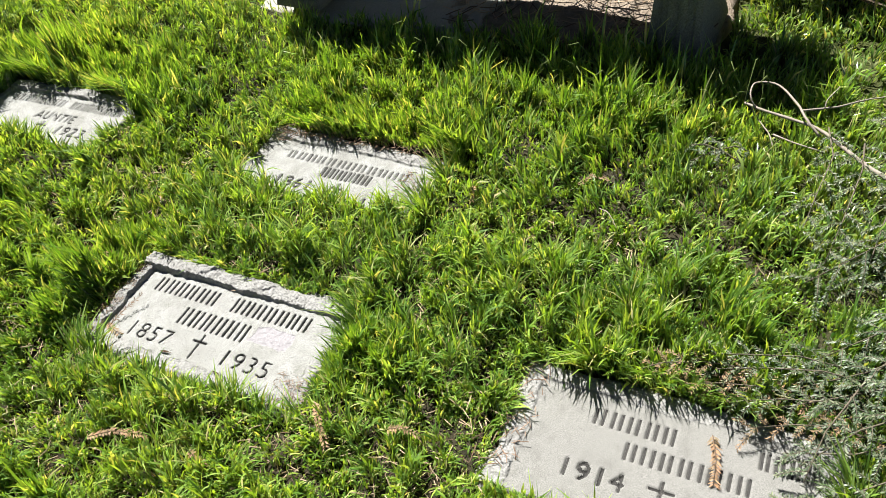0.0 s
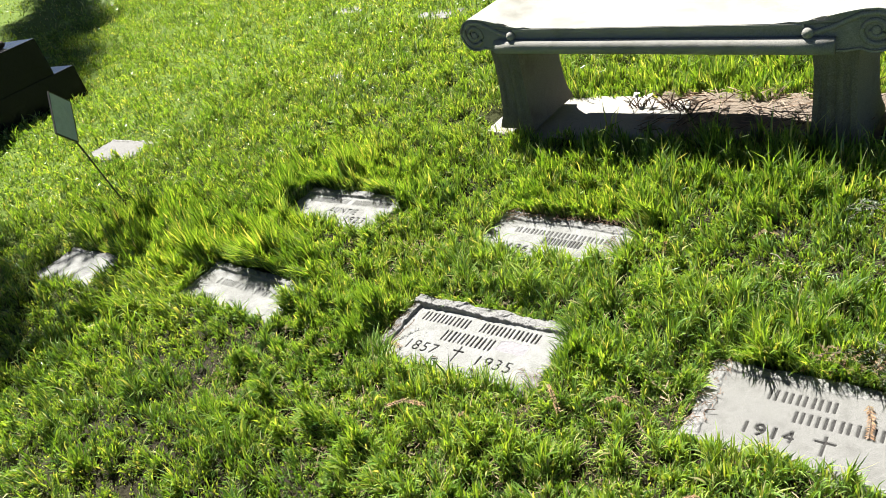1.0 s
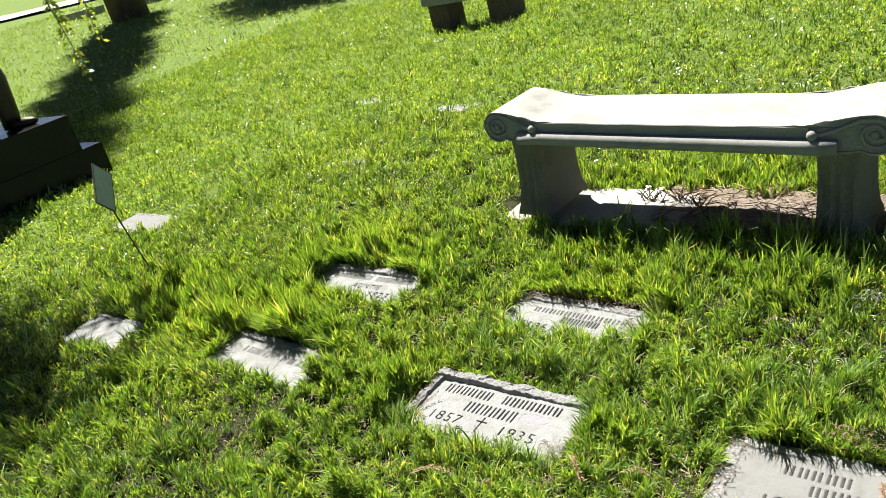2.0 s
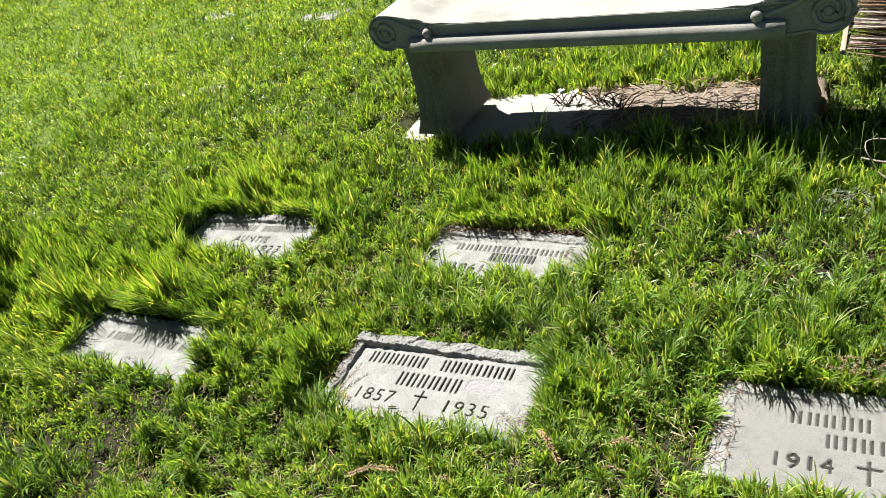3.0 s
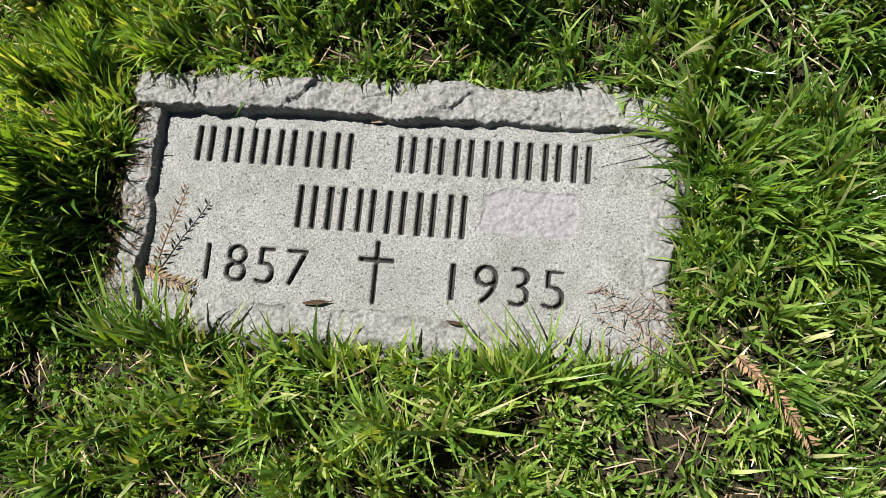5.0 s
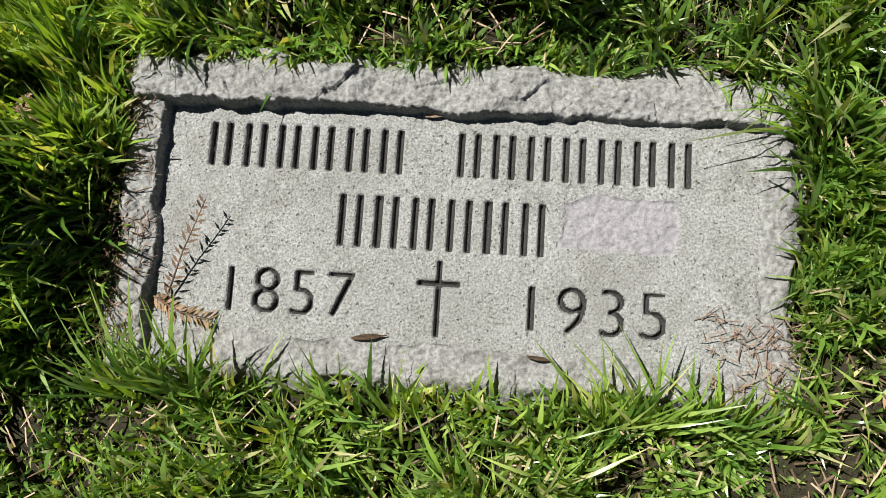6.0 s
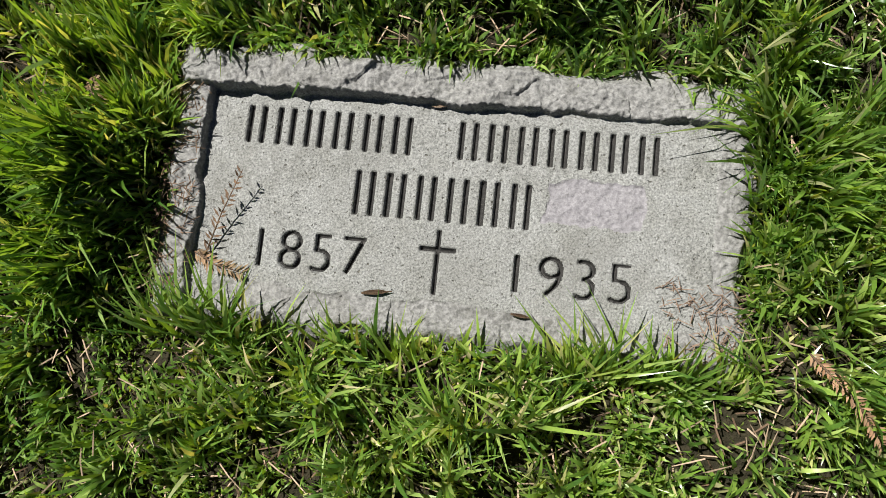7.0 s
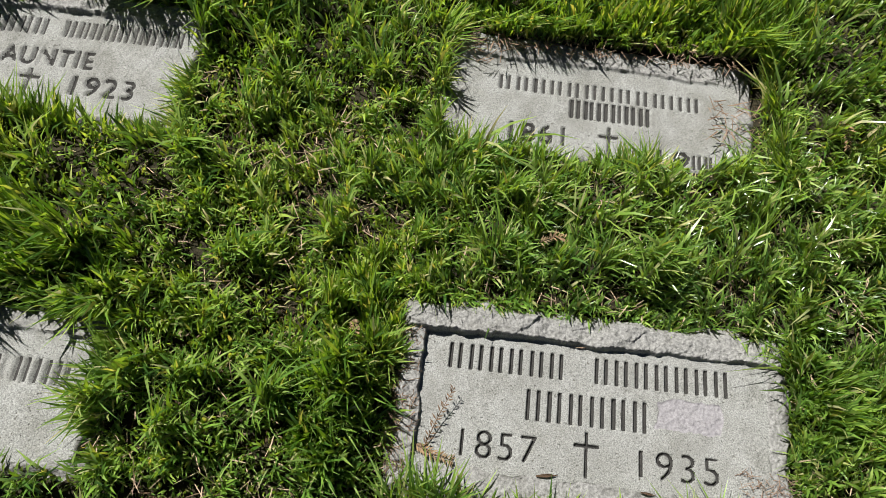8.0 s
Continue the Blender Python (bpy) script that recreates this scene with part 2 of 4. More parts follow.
def land(x, y):
    """Height of the soil: level round the nearest markers, a step up beside them, rising gently far off."""
    x, y = np.asarray(x, float), np.asarray(y, float)
    s, t = np.maximum(0, -x - 2.5), np.maximum(0, y - 2.5)
    z = 0.055 * s * s / (s + 3) + 0.02 * t * t / (t + 3) - 0.012
    z = z + 0.072 * smooth(0.40, 0.95, -x) * (1 - smooth(2.8, 5.0, -x))
    far = smooth(2, 8, np.hypot(x, y))
    for x0, x1, y0, y1 in (*MARKERS.values(), FOOTING):
        z = z - 0.05 * smooth(0.0, 0.03, np.minimum(np.minimum(x - x0, x1 - x), np.minimum(y - y0, y1 - y)))
    return z + 0.010 * fbm(x, y, 2.1, 5, 3) + 0.007 * fbm(x, y, 8.0, 7, 2) + 0.035 * far * fbm(x, y, 0.45, 6, 3)


def spread(limit, fine, near):
    """Coordinates that lie close together near the middle and far apart towards the limit."""
    inner = np.arange(-near, near + fine / 2, fine)
    outer, step, at = [], fine, near
    while at < limit:
        step *= 1.22
        at += step
        outer.append(at)
    outer = np.array(outer)
    return np.concatenate([-outer[::-1], inner, outer])


gx, gy = spread(420, 0.05, 3.2) - 0.6, spread(420, 0.05, 2.6) + 0.5
GX, GY = np.meshgrid(gx, gy)
gz = land(GX, GY)
cols, rows = len(gx), len(gy)
first = (np.arange(rows - 1)[:, None] * cols + np.arange(cols - 1)).ravel()
ground = new("ground", mesh_from("ground", np.stack([GX, GY, gz], -1).reshape(-1, 3),
                                 np.stack([first, first + 1, first + cols + 1, first + cols], 1), [SOIL], smooth=True))
tagged(ground, "dark soil and thatch under a cemetery lawn", "ground", kind="structure")


# ---- grave markers ----
def glyphs(body, thin):
    """Triangles of a short text in the built-in font, scaled to a unit box; thin takes from the strokes."""
    cu = bpy.data.curves.new("digits", "FONT")
    cu.body = body
    cu.offset = -thin
    cu.space_character = 1.15
    ob = new("digits", cu)
    me = ob.evaluated_get(bpy.context.evaluated_depsgraph_get()).to_mesh()
    me.calc_loop_triangles()
    co = np.array([v.co[:2] for v in me.vertices])
    tri = np.array([t.vertices[:] for t in me.loop_triangles])
    ob.to_mesh_clear()
    bpy.data.objects.remove(ob)
    bpy.data.curves.remove(cu)
    co = (co - co.min(0)) / (co.max(0) - co.min(0))
    return co[tri]


def incise(mask, X, Y, item):
    """Adds one text, bar or cross to a mask over the grid X, Y."""
    kind, x0, x1, y0, y1 = item[:5]
    if kind == "bar":
        mask[(X > x0) & (X < x1) & (Y > y0) & (Y < y1)] = 1
    elif kind == "cross":
        cx, arm, thick = (x0 + x1) / 2, y1 - 0.3 * (y1 - y0), 0.0022
        mask[(abs(X - cx) < thick) & (Y > y0) & (Y < y1)] = 1
        mask[(abs(Y - arm) < thick) & (X > x0) & (X < x1)] = 1
    else:
        size = np.array([x1 - x0, y1 - y0])
        for tri in glyphs(kind, 0.020 if X[0, 1] - X[0, 0] < 0.0015 else 0.0) * size + (x0, y0):
            lo, hi = tri.min(0) - 0.002, tri.max(0) + 0.002
            c0, c1 = np.searchsorted(X[0], (lo[0], hi[0]))
            r0, r1 = np.searchsorted(Y[:, 0], (lo[1], hi[1]))
            px, py = X[r0:r1, c0:c1], Y[r0:r1, c0:c1]
            sides = [(b[0] - a[0]) * (py - a[1]) - (b[1] - a[1]) * (px - a[0]) for a, b in ((tri[0], tri[1]), (tri[1], tri[2]), (tri[2], tri[0]))]
            hit = ((sides[0] >= 0) & (sides[1] >= 0) & (sides[2] >= 0)) | ((sides[0] <= 0) & (sides[1] <= 0) & (sides[2] <= 0))
            mask[r0:r1, c0:c1][hit] = 1


def blurred(a, times=1):
    for _ in range(times):
        a = (a + np.roll(a, 1, 0) + np.roll(a, -1, 0)) / 3
        a = (a + np.roll(a, 1, 1) + np.roll(a, -1, 1)) / 3
    return a


def chipped(x, y, size, seed):
    """Broken stone: flat facets, each with a tilt and a height of its own, about -1 to 1."""
    r = np.random.default_rng(seed)
    x0, x1, y0, y1 = x.min() - size, x.max() + size, y.min() - size, y.max() + size
    many = int((x1 - x0) * (y1 - y0) / size ** 2)
    seeds = np.stack([r.uniform(x0, x1, many), r.uniform(y0, y1, many)], -1)
    lift, slope = r.uniform(-0.5, 0.5, many), r.normal(0, 0.45, (many, 2)) / size
    out, near = np.zeros_like(x), np.full(x.shape, 1e9)
    for (sx, sy), h, (gx_, gy_) in zip(seeds, lift, slope):
        d = (x - sx) ** 2 * 0.55 + (y - sy) ** 2
        mine = d < near
        near[mine] = d[mine]
        out[mine] = h + gx_ * (x[mine] - sx) + gy_ * (y[mine] - sy)
    return np.clip(out, -1.2, 1.2)


def grave_marker(place, cell, seed, rims, items, label, spall=None, tilt=(0, 0), level=0.0, skin=None):
    """A flush granite marker: a worn flat face with cut lettering inside a rough broken rim. rims: width and height of top, left, right, bottom."""
    x0, x1, y0, y1 = place
    xs, ys = np.linspace(x0, x1, round((x1 - x0) / cell) + 1), np.linspace(y0, y1, round((y1 - y0) / cell) + 1)
    X, Y = np.meshgrid(xs, ys)
    wob = 0.006 * fbm(X, Y, 14, seed, 3) + 0.002 * fbm(X, Y, 70, seed + 1, 3)
    rim, high = np.zeros_like(X), np.zeros_like(X)
    along = np.clip((X - x0) / (x1 - x0), 0, 1)
    for side, (dist, (width, height)) in enumerate(zip((y1 - Y, X - x0, x1 - X, Y - y0), rims)):
        m = smooth(width + 0.002, width - 0.002, dist + wob)
        rim = np.maximum(rim, m)
        # the rim has lost more of its height towards one end
        worn = height * (1.2 - 0.75 * along + 0.25 * fbm(X, Y, 11, seed + 9, 2)) if side == 0 else height
        high = np.maximum(high, m * worn)
    rough = 0.0024 * fbm(X, Y, 45, seed + 2, 4) + 0.0014 * fbm(X, Y, 190, seed + 3, 3)
    crag = 0.0055 * chipped(X + 0.5 * wob, Y + 0.5 * wob, 0.036, seed + 12) + 0.0016 * chipped(X, Y, 0.014, seed + 13) + rough
    edge = np.minimum(np.minimum(X - x0, x1 - X), np.minimum(Y - y0, y1 - Y))
    fall = 0.016 * smooth(0.018, 0.0, edge + wob)
    mask = np.zeros_like(X)
    owner, cuts = np.full(X.shape, -1), []
    for item in items:
        pieces = [item]
        if item[0] == "bars":
            _, bx0, bx1, by0, by1, many, thick = item
            w = (bx1 - bx0) / many
            pieces = [("bar", bx0 + (k + off) * w, bx0 + (k + off) * w + thick, by0, by1) for k in range(many) for off in (0.16, 0.62)]
        for piece in pieces:
            one = np.zeros_like(X)
            incise(one, X, Y, piece)
            # every character is a cut of its own: split at the empty columns
            columns = np.flatnonzero(one.any(0))
            for run in np.split(columns, np.flatnonzero(np.diff(columns) > 1) + 1):
                single = np.zeros_like(X)
                single[:, run[0]:run[-1] + 1] = one[:, run[0]:run[-1] + 1]
                owner[blurred(single, 1) > 0.05] = len(cuts)
                cuts.append({"bar": "engraved_bar", "cross": "engraved_cross"}.get(piece[0], "engraved_letter" if piece[0].isalpha() else "engraved_digit"))
            mask = np.maximum(mask, one)
    wear = 0.0004 * fbm(X, Y, 90, seed + 4, 3) + 0.0009 * fbm(X, Y, 9, seed + 5, 2)
    cut = blurred(mask, 1)
    Z = wear * (1 - rim) + (high + crag * (0.6 + np.clip(high / 0.03, 0, 0.5))) * rim - fall * rim - 0.0075 * cut * (1 - rim)
    index = np.where(rim > 0.5, 1, 0)
    index = np.where((cut > 0.42) & (rim < 0.5), 2, index)
    if spall:
        sx0, sx1, sy0, sy1 = spall
        inside = np.minimum(np.minimum(X - sx0, sx1 - X), np.minimum(Y - sy0, sy1 - Y)) + 1.7 * wob
        m = smooth(0.0, 0.003, inside)
        Z += m * (1 - cut) * (-0.0014 + 0.0009 * fbm(X, Y, 150, seed + 6, 3))
        index = np.where((inside > 0.001) & (index == 0), 3, index)
    Z = Z + level + tilt[0] * (X - (x0 + x1) / 2) + tilt[1] * (Y - (y0 + y1) / 2)
    # ragged outline
    ragged = smooth(0.02, 0.0, edge)
    PX = X + ragged * 0.012 * fbm(X, Y, 22, seed + 7, 3)
    PY = Y + ragged * 0.010 * fbm(X, Y, 22, seed + 8, 3)
    verts = np.stack([PX, PY, Z], -1).reshape(-1, 3)
    nx, ny = len(xs), len(ys)
    q = (np.arange(ny - 1)[:, None] * nx + np.arange(nx - 1)).ravel()
    faces = np.stack([q, q + 1, q + nx + 1, q + nx], 1)
    index = index[:-1, :-1].ravel()
    owner = np.where(index == 2, owner[:-1, :-1].ravel(), -1)
    loop = np.concatenate([np.arange(nx), np.arange(1, ny) * nx + nx - 1, (ny - 1) * nx + np.arange(nx - 2, -1, -1), np.arange(ny - 2, 0, -1) * nx])
    base = verts[loop].copy()
    base[:, 2] = -0.10
    top, low = loop, len(verts) + np.arange(len(loop))
    skirt = np.stack([np.roll(top, -1), top, low, np.roll(low, -1)], 1)
    verts = np.concatenate([verts, base])
    faces = np.concatenate([faces, skirt])
    index = np.concatenate([index, np.ones(len(skirt), int)])
    owner = np.concatenate([owner, np.full(len(skirt), -1)])
    root = new("grave_marker")
    pieces = [("face", skin or FACE, "", index == 0), ("rim", ROCK, "rough broken granite rim", index == 1), ("spalled_patch", SPALL, "pale rough spalled patch", index == 3)]
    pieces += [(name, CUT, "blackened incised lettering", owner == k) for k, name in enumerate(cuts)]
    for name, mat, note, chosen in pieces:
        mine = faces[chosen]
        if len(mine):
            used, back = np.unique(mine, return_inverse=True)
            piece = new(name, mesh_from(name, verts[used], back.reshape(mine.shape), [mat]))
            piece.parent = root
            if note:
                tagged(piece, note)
    return tagged(root, label, "grave marker", group="flush grave markers in the lawn")


grave_marker(MARKERS["a"], 0.0012, 11, [(0.056, 0.020), (0.044, 0.013), (0.042, 0.001), (0.048, -0.003)],
             [("bars", -0.240, -0.036, 0.070, 0.113, 6, 0.0048), ("bars", 0.006, 0.240, 0.070, 0.113, 7, 0.0048),
              ("bars", -0.106, 0.105, -0.003, 0.047, 6, 0.0050),
              ("1857", -0.203, -0.081, -0.072, -0.029), ("1935", 0.086, 0.212, -0.074, -0.031),
              ("cross", -0.020, 0.019, -0.085, -0.013)],
             "pale grey granite flush marker with rough rim and cut lettering", spall=(0.108, 0.217, 0.005, 0.056))
grave_marker(MARKERS["b"], 0.0022, 23, [(0.060, 0.007), (0.045, 0.004), (0.045, 0.0), (0.02, 0.0)],
             [("bars", -0.200, 0.215, 0.650, 0.682, 12, 0.0045), ("bars", -0.056, 0.110, 0.602, 0.643, 6, 0.0065),
              ("1861", -0.168, -0.060, 0.533, 0.576), ("19", 0.125, 0.185, 0.516, 0.553), ("bars", 0.190, 0.235, 0.516, 0.548, 2, 0.004),
              ("cross", 0.008, 0.046, 0.518, 0.588)],
             "weathered granite flush marker half shaded by overhanging grass", tilt=(-0.04, 0.0), level=-0.016)
grave_marker(MARKERS["c"], 0.0025, 31, [(0.055, 0.016), (0.035, 0.006), (0.020, 0.0), (0.02, 0.0)],
             [("bars", -1.315, -1.065, 0.605, 0.645, 8, 0.0055), ("bars", -1.038, -0.800, 0.605, 0.645, 9, 0.0050), ("AUNTIE", -1.135, -0.960, 0.538, 0.576),
              ("1923", -0.985, -0.868, 0.480, 0.522), ("cross", -1.090, -1.048, 0.466, 0.530)],
             "pale granite flush marker under a fringe of long grass", tilt=(0.0, 0.02), level=0.068)
grave_marker(MARKERS["d"], 0.0028, 43, [(0.050, 0.014), (0.03, 0.006), (0.02, 0.0), (0.02, 0.0)],
             [("bars", -1.260, -1.090, -0.045, -0.010, 6, 0.005), ("bars", -1.020, -0.825, -0.045, -0.005, 6, 0.005),
              ("bars", -1.270, -1.170, -0.145, -0.110, 4, 0.004), ("cross", -1.100, -1.055, -0.160, -0.095)],
             "pale granite flush marker dappled by grass shadow", tilt=(-0.05, 0.0), level=0.060)
grave_marker(MARKERS["s"], 0.0022, 57, [(0.050, 0.005), (0.055, 0.002), (0.04, 0.0), (0.02, 0.0)],
             [("bars", 0.925, 1.095, 0.058, 0.094, 5, 0.0042), ("bars", 1.235, 1.340, 0.062, 0.098, 4, 0.0042),
              ("bars", 0.998, 1.240, 0.000, 0.038, 7, 0.0045), ("1914", 0.905, 1.020, -0.070, -0.030), ("cross", 1.062, 1.110, -0.085, -0.020)],
             "smooth grey granite flush marker beside trailing conifer branches", skin=SMOOTH_FACE)
grave_marker(MARKERS["e"], 0.006, 61, [(0.03, 0.004), (0.03, 0.004), (0.03, 0.0), (0.03, 0.0)], [],
             "small pale marker far off in the lawn", level=0.070, skin=SMOOTH_FACE)
grave_marker(MARKERS["f"], 0.005, 71, [(0.04, 0.008), (0.03, 0.004), (0.03, 0.0), (0.03, 0.0)], [],
             "pale flush marker in dappled tree shade", level=0.072)


# ---- bench ----
def stone_bench():
    """A cast stone garden bench: a seat that curls into scrolls at both ends, on two fluted legs."""
    root = new("stone_bench")
    tagged(root, "weathered cast-stone bench with scrolled ends on fluted legs", "bench")
    half, front, back = 0.80, -0.175, 0.205
    # outline of the seat in x and z, right half from the middle out
    top = [(0.0, 0.500), (0.30, 0.500), (0.50, 0.501)] + [(0.50 + 0.318 * u, 0.501 + 0.047 * float(smooth(0.1, 1.0, u))) for u in np.linspace(0.15, 1.0, 9)]
    curl = [(0.818 + 0.077 * math.cos(t), 0.472 + 0.076 * math.sin(t)) for t in np.radians(np.arange(82, -131, -12))]
    low = [(0.735, 0.400), (0.70, 0.398), (0.60, 0.398), (0.30, 0.396), (0.0, 0.396)]
    right = top + curl + low
    outline = right + [(-x, z) for x, z in reversed(right[1:-1])]
    bm = bmesh.new()
    ends = [[bm.verts.new((x, y, z)) for x, z in outline] for y in (front, back)]
    count = len(outline)
    for k in range(count):
        bm.faces.new((ends[0][k], ends[0][(k + 1) % count], ends[1][(k + 1) % count], ends[1][k]))
    for ring in ends:
        bmesh.ops.triangulate(bm, faces=[bm.faces.new(ring)])
    bmesh.ops.bevel(bm, geom=[e for e in bm.edges if len(e.link_faces) == 2 and abs(e.verts[0].co.y - e.verts[1].co.y) < 1e-6
                              and e.calc_face_angle(0) > 1.2], offset=0.007, segments=2, affect="EDGES")
    seat = part("seat", bm, CONCRETE, root, smooth=True)
    seat.data.set_sharp_from_angle(angle=radians(38))
    for side in (front - 0.002, back + 0.002):
        sign = -1 if side < 0 else 1
        bm = bmesh.new()
        pts = [(x, side + sign * 0.012, 0.423) for x in np.linspace(-0.70, 0.70, 12)]
        tube(bm, pts, [0.031] * len(pts), 16)
        part("rail_moulding", bm, CONCRETE, root, smooth=True)
        bm = bmesh.new()
        box(bm, -0.60, 0.60, side + sign * 0.002 - 0.006, side + sign * 0.002 + 0.006, 0.484, 0.4985, 0.003)
        part("seat_fillet", bm, CONCRETE, root)
        for s in (-1, 1):
            # sweep of the scroll, laid on the face as a rounded band
            bm = bmesh.new()
            line = [(0.60, 0.462), (0.645, 0.470), (0.69, 0.486), (0.735, 0.508), (0.775, 0.527)]
            line += [(0.818 + 0.058 * math.cos(t) * f, 0.472 + 0.057 * math.sin(t) * f)
                     for t, f in zip(np.radians(np.arange(80, -560, -20)), np.linspace(1.05, 0.25, 32))]
            tube(bm, [(s * x, side, z) for x, z in line], list(np.linspace(0.010, 0.008, len(line))), 8)
            part("scroll_band", bm, CONCRETE, root, smooth=True)
            bm = bmesh.new()
            bmesh.ops.create_uvsphere(bm, u_segments=12, v_segments=8, radius=0.021, matrix=Matrix.Translation((s * 0.613, side + sign * 0.008, 0.468)))
            part("rosette", bm, CONCRETE, root, smooth=True)
            bm = bmesh.new()
            bmesh.ops.create_uvsphere(bm, u_segments=12, v_segments=8, radius=0.016, matrix=Matrix.Translation((s * 0.818, side, 0.472)) @ Matrix.Diagonal((1, 0.5, 1, 1)))
            part("scroll_eye", bm, CONCRETE, root, smooth=True)
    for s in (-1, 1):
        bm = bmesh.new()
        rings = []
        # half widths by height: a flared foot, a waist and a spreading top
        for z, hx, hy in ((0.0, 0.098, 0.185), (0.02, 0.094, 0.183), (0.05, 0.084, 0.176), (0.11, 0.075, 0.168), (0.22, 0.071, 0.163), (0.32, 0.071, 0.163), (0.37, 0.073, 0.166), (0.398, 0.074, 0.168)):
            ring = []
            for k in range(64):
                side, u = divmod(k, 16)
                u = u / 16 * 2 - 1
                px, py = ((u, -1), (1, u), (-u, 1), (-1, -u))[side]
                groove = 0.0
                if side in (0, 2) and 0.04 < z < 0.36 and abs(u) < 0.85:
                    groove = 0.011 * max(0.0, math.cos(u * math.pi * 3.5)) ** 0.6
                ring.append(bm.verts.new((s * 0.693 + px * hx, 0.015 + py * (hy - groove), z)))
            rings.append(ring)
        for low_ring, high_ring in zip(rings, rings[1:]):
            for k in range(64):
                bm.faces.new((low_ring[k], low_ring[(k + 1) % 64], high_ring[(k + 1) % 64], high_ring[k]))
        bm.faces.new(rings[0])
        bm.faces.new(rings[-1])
        leg = part("leg", bm, MOSSY_SHADED, root, "fluted leg, moss stained and toned darker for shade", smooth=True)
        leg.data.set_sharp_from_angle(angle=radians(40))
    return root


bench = stone_bench()
bench.matrix_world = pose(0.108, 1.520, 0.032, 0, 2.4, -2.0)



def bed(name, x0, x1, y0, y1, step, level, relief, ragged, mat, label, category, seed, fall=0.0):
    """A low bed with an uneven top and a ragged outline, its sides going into the soil."""
    X, Y = np.meshgrid(np.arange(x0, x1, step), np.arange(y0, y1, step))
    edge = np.minimum(np.minimum(X - x0, X.max() - X), np.minimum(Y - y0, Y.max() - Y)) + ragged * (fbm(X, Y, 7, seed, 3) - 0.6)
    Z = level + relief * fbm(X, Y, 9, seed + 1, 4) - fall * smooth(x0, x1, X) - 0.07 * smooth(0.012, -0.006, edge)
    ny, nx = X.shape
    q = (np.arange(ny - 1)[:, None] * nx + np.arange(nx - 1)).ravel()
    ob = new(name, mesh_from(name, np.stack([X, Y, Z], -1).reshape(-1, 3), np.stack([q, q + 1, q + nx + 1, q + nx], 1), [mat], smooth=True))
    return tagged(ob, label, category, kind="structure")


bed("footing_slab", -0.87, 0.14, 1.37, 1.83, 0.008, 0.018, 0.0025, 0.028, SLAB, "pale concrete footing slab under the bench leg", "slab", 95)
bed("mulch_bed", -0.06, 0.95, 1.38, 1.86, 0.011, 0.024, 0.016, 0.03, MULCH, "bare bed of dry brown mulch beneath the bench", "mulch", 91, 0.03)


# ---- grass ----
def inside(x, y, place, grow=0.0):
    x0, x1, y0, y1 = place
    return (x > x0 - grow) & (x < x1 + grow) & (y > y0 - grow) & (y < y1 + grow)


# x, y, radius, factor: where the mower does not reach
TUFTS = [(-1.24, 0.805, 0.22, 2), (-0.96, 0.835, 0.22, 0.8), (-1.53, 0.605, 0.16, 1.1), (-1.28, 0.205, 0.22, 1.9), (-1.58, -0.005, 0.15, 0.8),
         (-2.11, 0.2, 0.26, 1.95), (-1.83, 0.28, 0.25, 1.2), (-2.33, 0.08, 0.2, 0.9), (-0.35, 0.18, 0.1, 0.4), (0.1, 1.16, 0.35, 0.4),
         (0.55, 1.13, 0.35, 0.55), (0.95, 1.15, 0.3, 0.55), (-0.3, 1.15, 0.25, 0.25), (0.2, 1.92, 0.35, 0.91), (-0.35, 1.92, 0.3, 0.91),
         (0.7, 1.95, 0.25, 0.84), (-0.55, -0.05, 0.2, 0.3), (0.9, 0.25, 0.15, 0.4), (1.2, 0.27, 0.2, 0.6), (-0.05, 0.86, 0.25, 0.3),
         (0.45, 0.05, 0.12, 0.35), (-0.18, 0.85, 0.13, 0.7), (0.08, 0.85, 0.13, 0.7), (0.3, 0.83, 0.1, 0.6), (0.92, 0.23, 0.1, 0.5),
         (1.12, 0.235, 0.12, 0.6), (-1.05, 0.165, 0.14, 0.9), (-0.85, 0.135, 0.1, 0.6), (-0.79, 0.785, 0.12, 0.6), (-2.28, 0.06, 0.14, 0.6),
         (-1.43, 0.685, 0.16, 1.8), (-1.33, 0.805, 0.16, 1.2), (-1.5, 0.085, 0.15, 1.4), (-1.38, 0.185, 0.14, 1), (-0.5, 1.33, 0.14, 0.45),
         (-0.2, 1.32, 0.16, 0.6), (0.1, 1.33, 0.16, 0.65), (0.4, 1.32, 0.16, 0.65), (0.7, 1.32, 0.16, 0.6), (1, 1.34, 0.2, 0.25),
         (1.2, 1.5, 0.2, 0.1), (-0.40, 0.12, 0.08, 1.3), (-0.40, 0.0, 0.08, 1.2), (-0.41, -0.10, 0.07, 1.0), (-0.36, 0.24, 0.07, 0.9),
         (0.39, 0.07, 0.06, 1.1), (-1.37, 0.625, 0.13, 1.2), (-1.25, 0.785, 0.14, 1.2),
         (-1.09, 0.815, 0.12, 0.9), (-1.2, 0.265, 0.14, 1.2), (-1.4, 0.145, 0.12, 1), (-2.28, 0.21, 0.16, 1.2), (-2.08, 0.05, 0.12, 1),
         (1.45, 0.12, 0.11, 1), (1.45, -0.06, 0.11, 0.9), (1.33, 0.24, 0.09, 0.7), (-0.24, 0.835, 0.06, 0.9), (-0.08, 0.84, 0.06, 1.1),
         (0.08, 0.845, 0.06, 1), (0.24, 0.835, 0.06, 1.1), (0.36, 0.74, 0.06, 0.8)]


